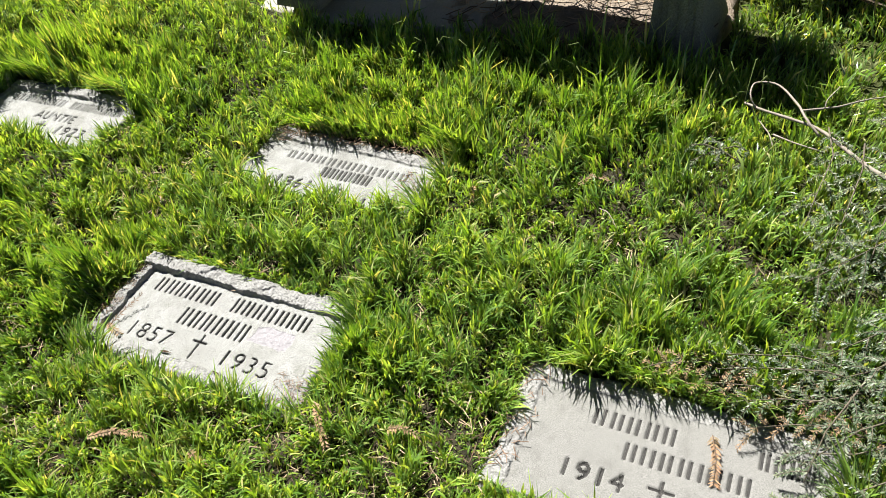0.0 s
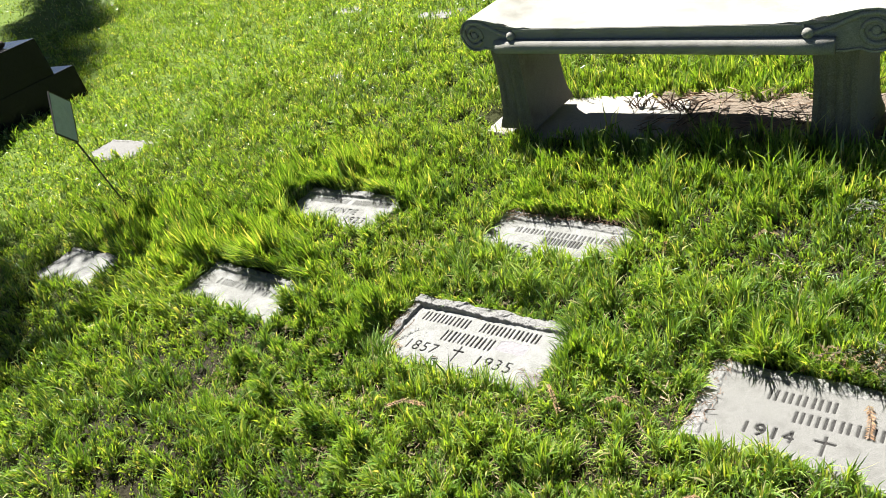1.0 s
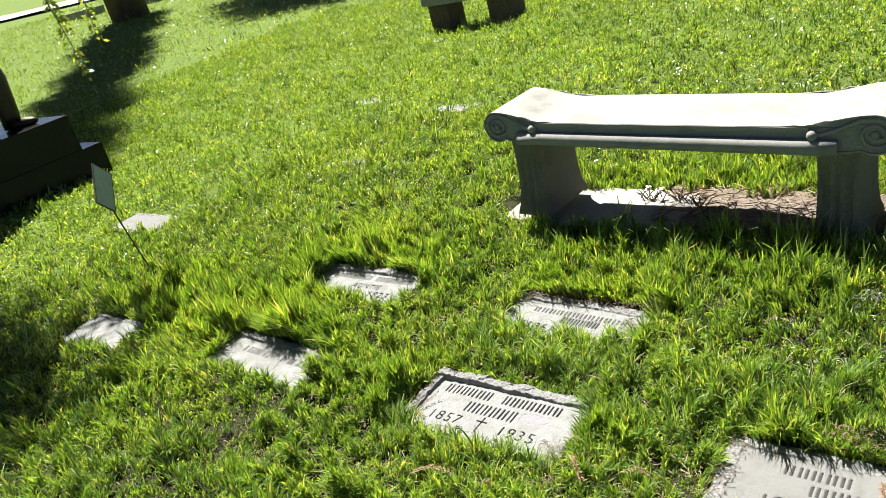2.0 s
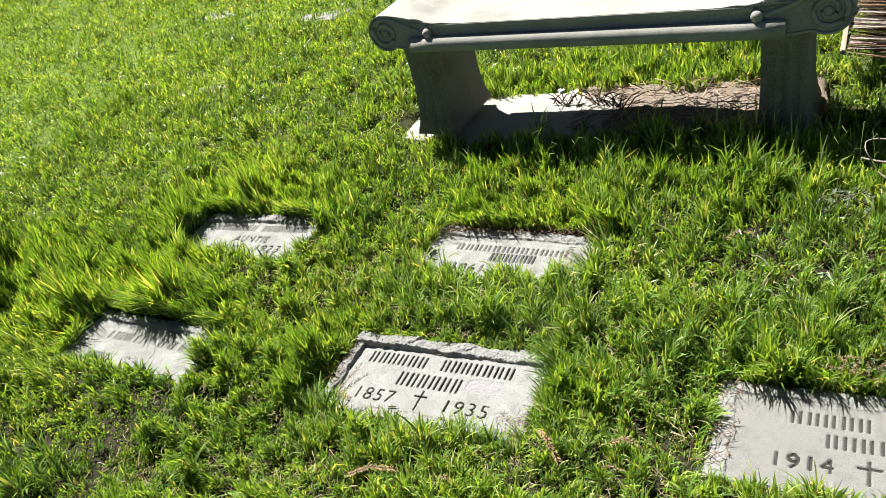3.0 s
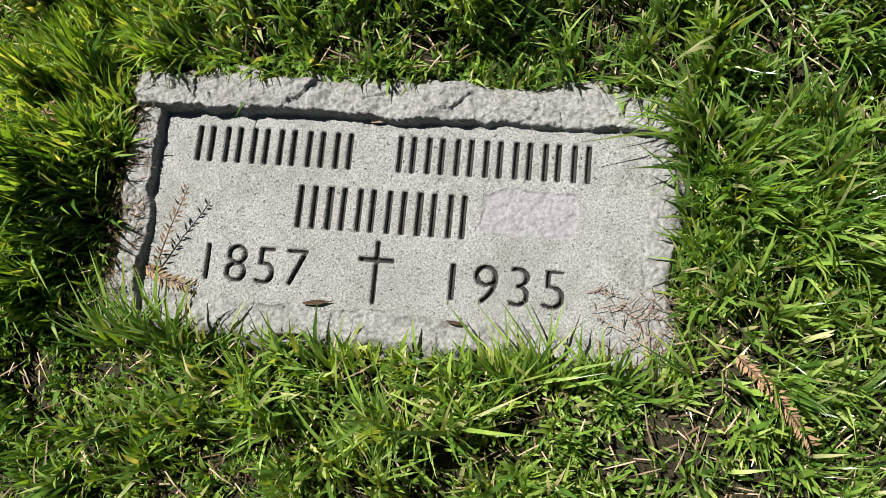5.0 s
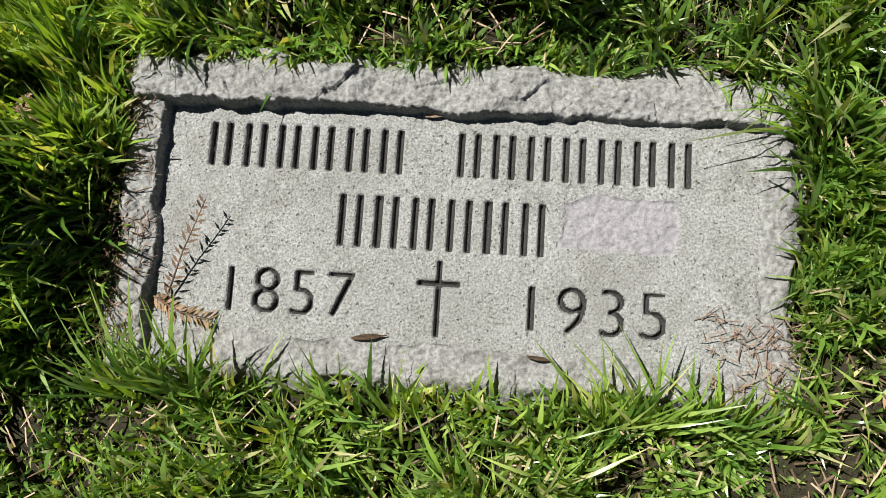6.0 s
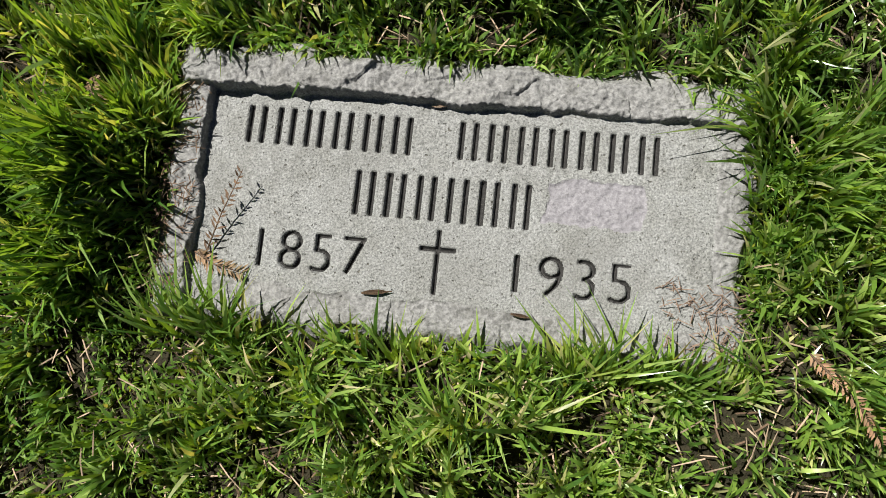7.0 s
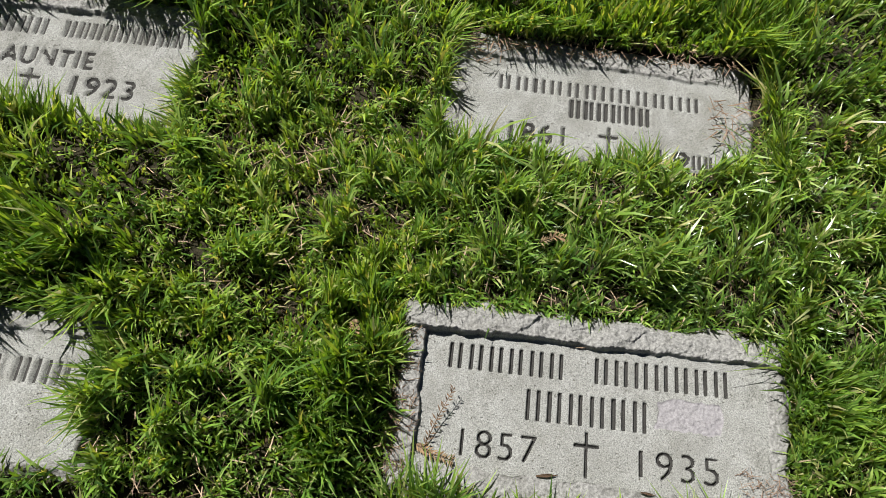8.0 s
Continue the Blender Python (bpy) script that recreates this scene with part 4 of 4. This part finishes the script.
# grey-green conifer boughs trailing beside the smooth marker
r2 = np.random.default_rng(21)
for pts, side in (([(1.62, 0.70, 0.20), (1.50, 0.66, 0.18), (1.38, 0.58, 0.12), (1.26, 0.50, 0.05)], 0.09),
                  ([(1.62, 0.52, 0.20), (1.52, 0.46, 0.18), (1.42, 0.37, 0.12), (1.30, 0.30, 0.05)], 0.09),
                  ([(1.25, 0.96, 0.12), (1.27, 0.85, 0.12), (1.25, 0.74, 0.09), (1.235, 0.64, 0.05)], 0.07),
                  ([(1.33, 0.90, 0.13), (1.33, 0.79, 0.14), (1.31, 0.66, 0.10), (1.29, 0.56, 0.05)], 0.08),
                  ([(1.42, 0.86, 0.14), (1.40, 0.74, 0.15), (1.38, 0.62, 0.11), (1.36, 0.48, 0.06)], 0.08),
                  ([(1.52, 0.84, 0.16), (1.49, 0.72, 0.16), (1.46, 0.60, 0.13), (1.42, 0.48, 0.08)], 0.09),
                  ([(1.58, 0.36, 0.16), (1.48, 0.32, 0.15), (1.38, 0.26, 0.10), (1.27, 0.22, 0.05)], 0.07),
                  ([(1.60, 0.24, 0.12), (1.48, 0.20, 0.12), (1.38, 0.14, 0.09), (1.30, 0.07, 0.035)], 0.06),
                  ([(1.60, 0.12, 0.15), (1.50, 0.10, 0.12), (1.41, 0.05, 0.07), (1.33, 0.00, 0.03)], 0.06),
                  ([(1.60, 0.02, 0.18), (1.50, 0.02, 0.13), (1.43, -0.04, 0.07), (1.39, -0.12, 0.03)], 0.07),
                  ([(1.44, 0.34, 0.10), (1.38, 0.24, 0.10), (1.33, 0.13, 0.075), (1.31, 0.04, 0.035)], 0.06),
                  ([(1.58, -0.04, 0.10), (1.48, -0.02, 0.10), (1.40, -0.02, 0.08), (1.32, -0.06, 0.035)], 0.06),
                  ([(1.56, 0.16, 0.09), (1.47, 0.15, 0.095), (1.38, 0.10, 0.075), (1.27, 0.09, 0.03)], 0.06),
                  ([(1.54, 0.06, 0.09), (1.46, 0.04, 0.09), (1.38, 0.00, 0.065), (1.28, -0.02, 0.03)], 0.06),
                  ([(1.50, 0.28, 0.09), (1.41, 0.24, 0.09), (1.33, 0.20, 0.075), (1.22, 0.16, 0.04)], 0.06),
                  ([(1.66, 0.60, 0.26), (1.56, 0.52, 0.25), (1.47, 0.42, 0.20), (1.40, 0.32, 0.13)], 0.09),
                  ([(1.66, 0.44, 0.28), (1.57, 0.34, 0.27), (1.49, 0.24, 0.22), (1.43, 0.14, 0.15)], 0.09),
                  ([(1.66, 0.24, 0.28), (1.58, 0.14, 0.26), (1.51, 0.06, 0.21), (1.46, -0.03, 0.14)], 0.08),
                  ([(1.10, 0.92, 0.04), (1.05, 0.89, 0.08), (1.00, 0.86, 0.075), (0.95, 0.84, 0.05)], 0.06),
                  ([(1.09, 0.86, 0.04), (1.03, 0.86, 0.08), (0.98, 0.88, 0.08), (0.94, 0.91, 0.05)], 0.05),
                  ([(1.62, 1.12, 0.22), (1.53, 1.08, 0.22), (1.45, 1.02, 0.18), (1.36, 0.97, 0.13)], 0.07),
                  ([(1.60, 1.18, 0.26), (1.52, 1.17, 0.28), (1.44, 1.17, 0.26), (1.36, 1.19, 0.22)], 0.05)):
    sprig("conifer_bough", pts, 0.0022, TWIG, NEEDLE, 0.0105, 0.0024, r2, "grey-green conifer bough trailing over the grass", "conifer branch", flat=0.8, side_len=side, side_gap=0.021,
          group="trailing conifer boughs")
for pts in ([(1.34, 0.215, 0.05), (1.24, 0.205, 0.062), (1.14, 0.190, 0.052), (1.06, 0.172, 0.035)], [(1.20, 0.245, 0.05), (1.11, 0.225, 0.062), (1.03, 0.205, 0.052), (0.98, 0.180, 0.035)],
            [(1.42, 0.20, 0.06), (1.34, 0.19, 0.085), (1.25, 0.17, 0.08), (1.15, 0.16, 0.035)], [(1.40, 0.26, 0.07), (1.31, 0.24, 0.10), (1.22, 0.225, 0.09), (1.12, 0.22, 0.05)],
            [(1.43, 0.16, 0.035), (1.35, 0.145, 0.075), (1.28, 0.13, 0.07), (1.20, 0.12, 0.03)], [(1.36, 0.29, 0.06), (1.27, 0.27, 0.09), (1.17, 0.25, 0.08), (1.06, 0.24, 0.05)]):
    sprig("dry_spray", pts, 0.0018, TWIG, DRY if pts[0][2] < 0.06 else NEEDLE, 0.010, 0.0034, r2, "withered grey-brown conifer twig caught at the marker edge", "twig", flat=0.7, side_len=0.05, side_gap=0.016, group="dead conifer sprays")


def bare_branch(points, radius, label):
    """A bare twig, rounded through its points."""
    p = [Vector(q_) for q_ in points]
    p = [p[0] * 2 - p[1]] + p + [p[-1] * 2 - p[-2]]
    line = []
    for k in range(1, len(p) - 2):
        for u in (0.0, 0.25, 0.5, 0.75):
            line.append(0.5 * (2 * p[k] + (p[k + 1] - p[k - 1]) * u + (2 * p[k - 1] - 5 * p[k] + 4 * p[k + 1] - p[k + 2]) * u * u + (3 * p[k] - p[k - 1] - 3 * p[k + 1] + p[k + 2]) * u ** 3))
            line[-1] += Vector((noise.noise(line[-1] * 60), noise.noise(line[-1] * 60 + Vector((9, 0, 0))), 0)) * 0.002
    line.append(p[-2])
    bm = bmesh.new()
    tube(bm, line, [radius * (1 - 0.5 * k / len(line)) * (1 + 0.2 * noise.noise(q_ * 90)) for k, q_ in enumerate(line)], 7)
    ob = from_bm("bare_branch", bm, BARK, smooth=True)
    return tagged(ob, label, "branch", group="bare fallen branches")


bare_branch([(1.55, 0.72, 0.12), (1.46, 0.77, 0.11), (1.372, 0.834, 0.10), (1.312, 0.891, 0.10), (1.245, 0.963, 0.10), (1.204, 0.989, 0.10), (1.093, 1.028, 0.10), (1.045, 1.058, 0.095)], 0.0062,
            "pale bare branch with peeling bark in the grass")
bare_branch([(1.235, 0.945, 0.10), (1.200, 0.970, 0.125), (1.167, 1.034, 0.13), (1.119, 1.100, 0.13), (1.077, 1.109, 0.13), (1.056, 1.091, 0.13), (1.056, 1.047, 0.125), (1.075, 1.035, 0.10)], 0.0034,
            "thin bare twig bent over in a loop")
bare_branch([(1.184, 1.002, 0.13), (1.233, 1.023, 0.13), (1.269, 1.041, 0.13), (1.317, 1.069, 0.135), (1.37, 1.09, 0.14)], 0.0030, "thin bare twig lifted off the grass")
bare_branch([(1.233, 1.018, 0.132), (1.236, 1.033, 0.15), (1.257, 1.08, 0.16)], 0.0020, "fine forked bare twig")
bare_branch([(1.06, 1.05, 0.095), (1.086, 1.027, 0.07), (1.123, 0.975, 0.06), (1.142, 0.921, 0.05)], 0.0024, "fine bare twig hanging to the grass")
bare_branch([(1.13, 0.985, 0.06), (1.18, 0.955, 0.065), (1.24, 0.93, 0.07)], 0.0026, "short broken twig under the branch")
bare_branch([(0.78, 0.62, 0.040), (0.81, 0.60, 0.05), (0.84, 0.56, 0.045)], 0.0016, "fine dead stalk lying in the lawn")

# flowering grass stalks along the shaded edge of the bench
r3 = np.random.default_rng(41)
bm = bmesh.new()
for _ in range(34):
    x, y = r3.uniform(-0.35, 1.15), r3.uniform(1.02, 1.24)
    if r3.uniform() < 0.25:
        x, y = r3.uniform(-0.5, 0.8), r3.uniform(1.84, 2.0)
    n, a = r3.uniform(0.10, 0.21), r3.uniform(0, 6.3)
    d = Vector((math.cos(a), math.sin(a), 0)) * n
    p = Vector((x, y, soil(x, y)))
    tip = p + d * 0.32 + Vector((0, 0, n * 0.92))
    tube(bm, [p, p + d * 0.08 + Vector((0, 0, n * 0.6)), tip, tip + d * 0.16 - Vector((0, 0, n * 0.05))], [0.0013, 0.0012, 0.0022, 0.0006], 4)
tagged(from_bm("grass_stalk", bm, STALK), "tall seeding grass stalks along the bench", "grass", kind="stuff")


# ---- sign on a wire stake ----
def marker_sign():
    root = new("stake_sign")
    tagged(root, "small grey metal plate sign on a wire stake", "sign")
    tl, a, b = Vector((-2.293, 0.173, 0.856)), Vector((-0.057, 0.093, -0.097)), Vector((0.095, -0.106, -0.161))
    n = a.cross(b).normalized() * 0.003
    bm = bmesh.new()
    corners = [tl, tl + a, tl + a + b, tl + b]
    lowr, highr = [bm.verts.new(c - n) for c in corners], [bm.verts.new(c + n) for c in corners]
    bm.faces.new(lowr)
    bm.faces.new(highr)
    for k in range(4):
        bm.faces.new((lowr[k], lowr[(k + 1) % 4], highr[(k + 1) % 4], highr[k]))
    part("plate", bm, METAL, root)
    bm = bmesh.new()
    for k in range(4):
        tube(bm, [corners[k], corners[(k + 1) % 4]], [0.0045, 0.0045], 6)
    part("plate_rim", bm, STEEL, root)
    bm = bmesh.new()
    foot = tl + a + b
    tube(bm, [foot - a * 0.1, Vector((-2.34, 0.215, 0.40)), Vector((-2.34, 0.245, 0.20)), Vector((-2.33, 0.27, soil(-2.33, 0.27)))], [0.0045, 0.0045, 0.0042, 0.0042], 6)
    part("stake", bm, STEEL, root)
    return root


marker_sign()


# ---- statue on its plinth ----
def plinth():
    x0, x1, y0, y1 = PLINTH
    root = new("plinth")
    tagged(root, "polished black granite plinth with a lower step", "plinth")
    bm = bmesh.new()
    box(bm, x0, x1, y0, y1, 0.0, 0.365, 0.006)
    part("lower_step", bm, GRANITE_BLACK, root)
    bm = bmesh.new()
    box(bm, x0 + 0.15, x1 - 0.004, y0 + 0.2, y1 - 0.195, 0.365, 0.705, 0.006)
    part("upper_block", bm, GRANITE_BLACK, root)
    return root


plinth()


def bronze_statue():
    """A plain standing figure, kept to simple masses."""
    bm = bmesh.new()
    floor = 0.705
    for y in (1.40, 1.02):
        tube(bm, [(-6.16, y, floor), (-6.16, y + 0.02, floor + 0.12), (-6.18, y + 0.03, floor + 0.45), (-6.22, y * 0.8 + 0.24, floor + 0.95)], [0.075, 0.09, 0.12, 0.15], 14)
        bmesh.ops.create_uvsphere(bm, u_segments=14, v_segments=8, radius=0.5,
                                  matrix=Matrix.Translation((-6.06, y + 0.06, floor + 0.035)) @ Matrix.Rotation(radians(35), 4, "Z") @ Matrix.Diagonal((0.32, 0.13, 0.10, 1)))
    tube(bm, [(-6.24, 1.21, floor + 0.85), (-6.25, 1.21, floor + 1.15), (-6.26, 1.21, floor + 1.5), (-6.26, 1.21, floor + 1.62)], [0.22, 0.19, 0.24, 0.10], 16)
    for y in (0.90, 1.52):
        tube(bm, [(-6.26, (y + 1.21) / 2, floor + 1.52), (-6.25, y, floor + 1.2), (-6.2, y, floor + 0.85)], [0.09, 0.07, 0.05], 10)
    bmesh.ops.create_uvsphere(bm, u_segments=14, v_segments=10, radius=0.12, matrix=Matrix.Translation((-6.26, 1.21, floor + 1.76)))
    ob = from_bm("bronze_statue", bm, BRONZE, smooth=True)
    return tagged(ob, "dark bronze standing statue on the black plinth", "statue")


bronze_statue()


# ---- far lawn ----
def slab_bench(x, y, z):
    root = new("slab_bench")
    tagged(root, "plain low stone slab bench on two block legs", "bench")
    bm = bmesh.new()
    box(bm, -0.70, 0.62, -0.22, 0.22, 0.36, 0.46, 0.015)
    part("seat_slab", bm, CONCRETE, root)
    for s in (-0.48, 0.52):
        bm = bmesh.new()
        box(bm, s - 0.17, s + 0.17, -0.16, 0.16, 0.0, 0.36, 0.01)
        part("leg", bm, TRUNK, root)
    root.matrix_world = pose(x, y, z, 0, 0, -4)
    return root


slab_bench(-4.55, 6.72, soil(-4.55, 6.72))


def road_strip(p, q_, width, name, mat, label, lift):
    """A strip that follows the land from p to q."""
    p, q_ = Vector(p), Vector(q_)
    n = 60
    way = (q_ - p).normalized()
    side = Vector((-way.y, way.x)) * width / 2
    verts, faces = [], []
    for k in range(n + 1):
        c = p + (q_ - p) * (k / n)
        for s in (-1, 1):
            e = c + side * s
            verts.append((e.x, e.y, soil(e.x, e.y) + lift))
        if k:
            faces.append((2 * k - 2, 2 * k - 1, 2 * k + 1, 2 * k))
    ob = new(name, mesh_from(name, np.array(verts), np.array(faces), [mat]))
    return tagged(ob, label, "road", kind="structure")


road_strip((-46, 8.0), (-24, 24.0), 3.2, "road", ASPHALT, "pale narrow cemetery roadway beyond the lawn", 0.10)


def ledger(x, y, heading, length, label):
    bm = bmesh.new()
    box(bm, -length / 2, length / 2, -0.45, 0.45, -0.05, 0.22, 0.02)
    ob = from_bm("ledger_stone", bm, SLAB)
    ob.matrix_world = pose(x, y, soil(x, y), 0, 0, heading)
    return tagged(ob, label, "grave slab", group="far ledger stones")


ledger(-23.6, 14.0, 8, 2.4, "pale raised ledger stone far off by the road")
ledger(-25.2, 12.6, 8, 1.4, "small pale raised ledger stone far off")
for x, y in ((-3.85, 3.72), (-2.45, 2.12), (-2.46, 3.25), (-4.9, 6.1), (-9.6, 4.6)):
    bm = bmesh.new()
    box(bm, x - 0.22, x + 0.22, y - 0.10, y + 0.10, soil(x, y) - 0.05, soil(x, y) + 0.003, 0.01)
    tagged(from_bm("sunken_marker", bm, ROCK), "grey marker almost lost under the grass", "grave marker", group="sunken markers")


# ---- trees ----
def tree(base, top, trunk_radius, blobs, leaf_count, leaf_size, mat, label, seed, strands=()):
    """A tapered trunk, limbs to every mass of the crown, and a crown of many small leaves."""
    r = np.random.default_rng(seed)
    root = new("tree")
    tagged(root, label, "tree")
    bx, by = base
    bz = soil(bx, by) - 0.1
    foot, head = Vector((bx, by, bz)), Vector(top)
    bm = bmesh.new()
    line = [foot, foot + (head - foot) * 0.3 + Vector((0.12, -0.08, 0)), foot + (head - foot) * 0.65 + Vector((-0.1, 0.1, 0)), head]
    tube(bm, line, [trunk_radius * 1.25, trunk_radius, trunk_radius * 0.7, trunk_radius * 0.3], 14)
    part("trunk", bm, TRUNK, root, smooth=True)
    for cx, cy, cz, _ in blobs:
        c = Vector((cx, cy, cz))
        start = foot + (head - foot) * min(0.95, max(0.35, (cz - bz) / (head.z - bz) - 0.2))
        bm = bmesh.new()
        tube(bm, [start, (start + c) / 2 + Vector((0, 0, 0.25)), c], [trunk_radius * 0.4, trunk_radius * 0.25, 0.03], 7)
        part("limb", bm, TRUNK, root, smooth=True)
    share = np.array([b[3] ** 2 for b in blobs])
    which = r.choice(len(blobs), leaf_count // 14, p=share / share.sum())
    centre = np.array([b[:3] for b in blobs])[which]
    size = np.array([b[3] for b in blobs])[which]
    d = r.normal(size=(len(which), 3))
    d /= np.linalg.norm(d, axis=1)[:, None]
    centre = centre + d * (size * r.uniform(0.25, 1.0, len(which)) ** 0.6)[:, None] * (1, 1, 0.8)
    c = np.repeat(centre, 14, 0) + r.normal(0, leaf_size * 2.4, (len(centre) * 14, 3))
    a = r.normal(size=c.shape)
    a /= np.linalg.norm(a, axis=1)[:, None]
    b = np.cross(a, r.normal(size=c.shape))
    b /= np.linalg.norm(b, axis=1)[:, None]
    s = leaf_size * r.uniform(0.6, 1.3, len(c))[:, None]
    verts = np.stack([c - a * s, c + b * s * 0.45, c + a * s, c - b * s * 0.45], 1).reshape(-1, 3)
    k = np.arange(len(c)) * 4
    uv = np.tile([(0, 0.3), (0, 0.7), (0, 1), (0, 0.7)], (len(c), 1))
    crown = new("crown", mesh_from("crown", verts, np.stack([k, k + 1, k + 2, k + 3], 1), [mat], uv=uv))
    crown.parent = root
    tagged(crown, kind="stuff")
    for pts in strands:
        pts = [Vector(p) for p in pts]
        bm = bmesh.new()
        tube(bm, pts, list(np.linspace(0.008, 0.0015, len(pts))), 5)
        twig = part("hanging_twig", bm, BARK, root)
        verts, faces, uvs = [], [], []
        for p, q_ in zip(pts, pts[1:]):
            for _ in range(int((q_ - p).length / 0.0055)):
                spot = p + (q_ - p) * r.uniform()
                go = Vector((r.normal(), r.normal(), r.normal(-0.7, 0.5))).normalized()
                leaflets(spot + go * r.uniform(0, 0.025), go, go.cross(Vector((r.normal(), r.normal(), r.normal()))).normalized(), r.uniform(0.026, 0.052), 0.010, uvs, verts, faces)
        leaves = new("leaflets", mesh_from("leaflets", np.array([v[:] for v in verts]), np.array(faces), [WEEPING], uv=np.array(uvs)))
        leaves.parent = twig
        tagged(leaves, kind="stuff")
    return root


tree((-7.9, -1.1), (-7.2, -0.4, 6.2), 0.30,
     [(-7.2, -0.2, 6.4, 1.5), (-6.0, 0.6, 6.0, 1.3), (-6.6, 1.2, 6.8, 1.2), (-5.4, -0.3, 5.4, 1.1), (-5.0, 0.9, 4.7, 0.8), (-8.2, 1.0, 6.0, 1.3), (-4.2, 0.6, 4.4, 0.5)],
     26000, 0.05, CROWN, "broad tree with drooping yellow-green twigs", 51,
     strands=[[(-4.2, 0.6, 4.3), (-3.4, 0.66, 3.6), (-3.15, 0.70, 2.5), (-3.10, 0.70, 1.65), (-3.05, 0.71, 1.38), (-2.985, 0.685, 1.198)],
              [(-4.2, 0.6, 4.3), (-3.3, 0.80, 3.4), (-3.06, 0.84, 2.3), (-3.01, 0.87, 1.6), (-3.02, 0.86, 1.36)],
              [(-4.2, 0.6, 4.3), (-3.4, 0.70, 3.4), (-3.14, 0.74, 2.4), (-3.12, 0.73, 1.75), (-3.07, 0.74, 1.48)]])
tree((-20.1, 11.3), (-20.1, 11.3, 28.0), 0.45,
     [(-20.1 + 0.2 * math.sin(k), 11.3 + 0.2 * math.cos(2 * k), 3.0 + 1.5 * k, 0.72 - 0.02 * k) for k in range(17)],
     36000, 0.11, CROWN, "tall slender dark conifer casting a long shadow", 52)
tree((-17.5, 17.5), (-17.3, 17.0, 9.0), 0.4,
     [(-16.0, 13.6, 8.0, 1.9), (-14.3, 14.0, 8.0, 1.7), (-18.0, 15.0, 8.5, 2.2), (-12.8, 14.8, 8.2, 1.5), (-17.0, 17.0, 9.5, 2.2)],
     24000, 0.11, CROWN, "distant broad tree shading the lawn", 53)
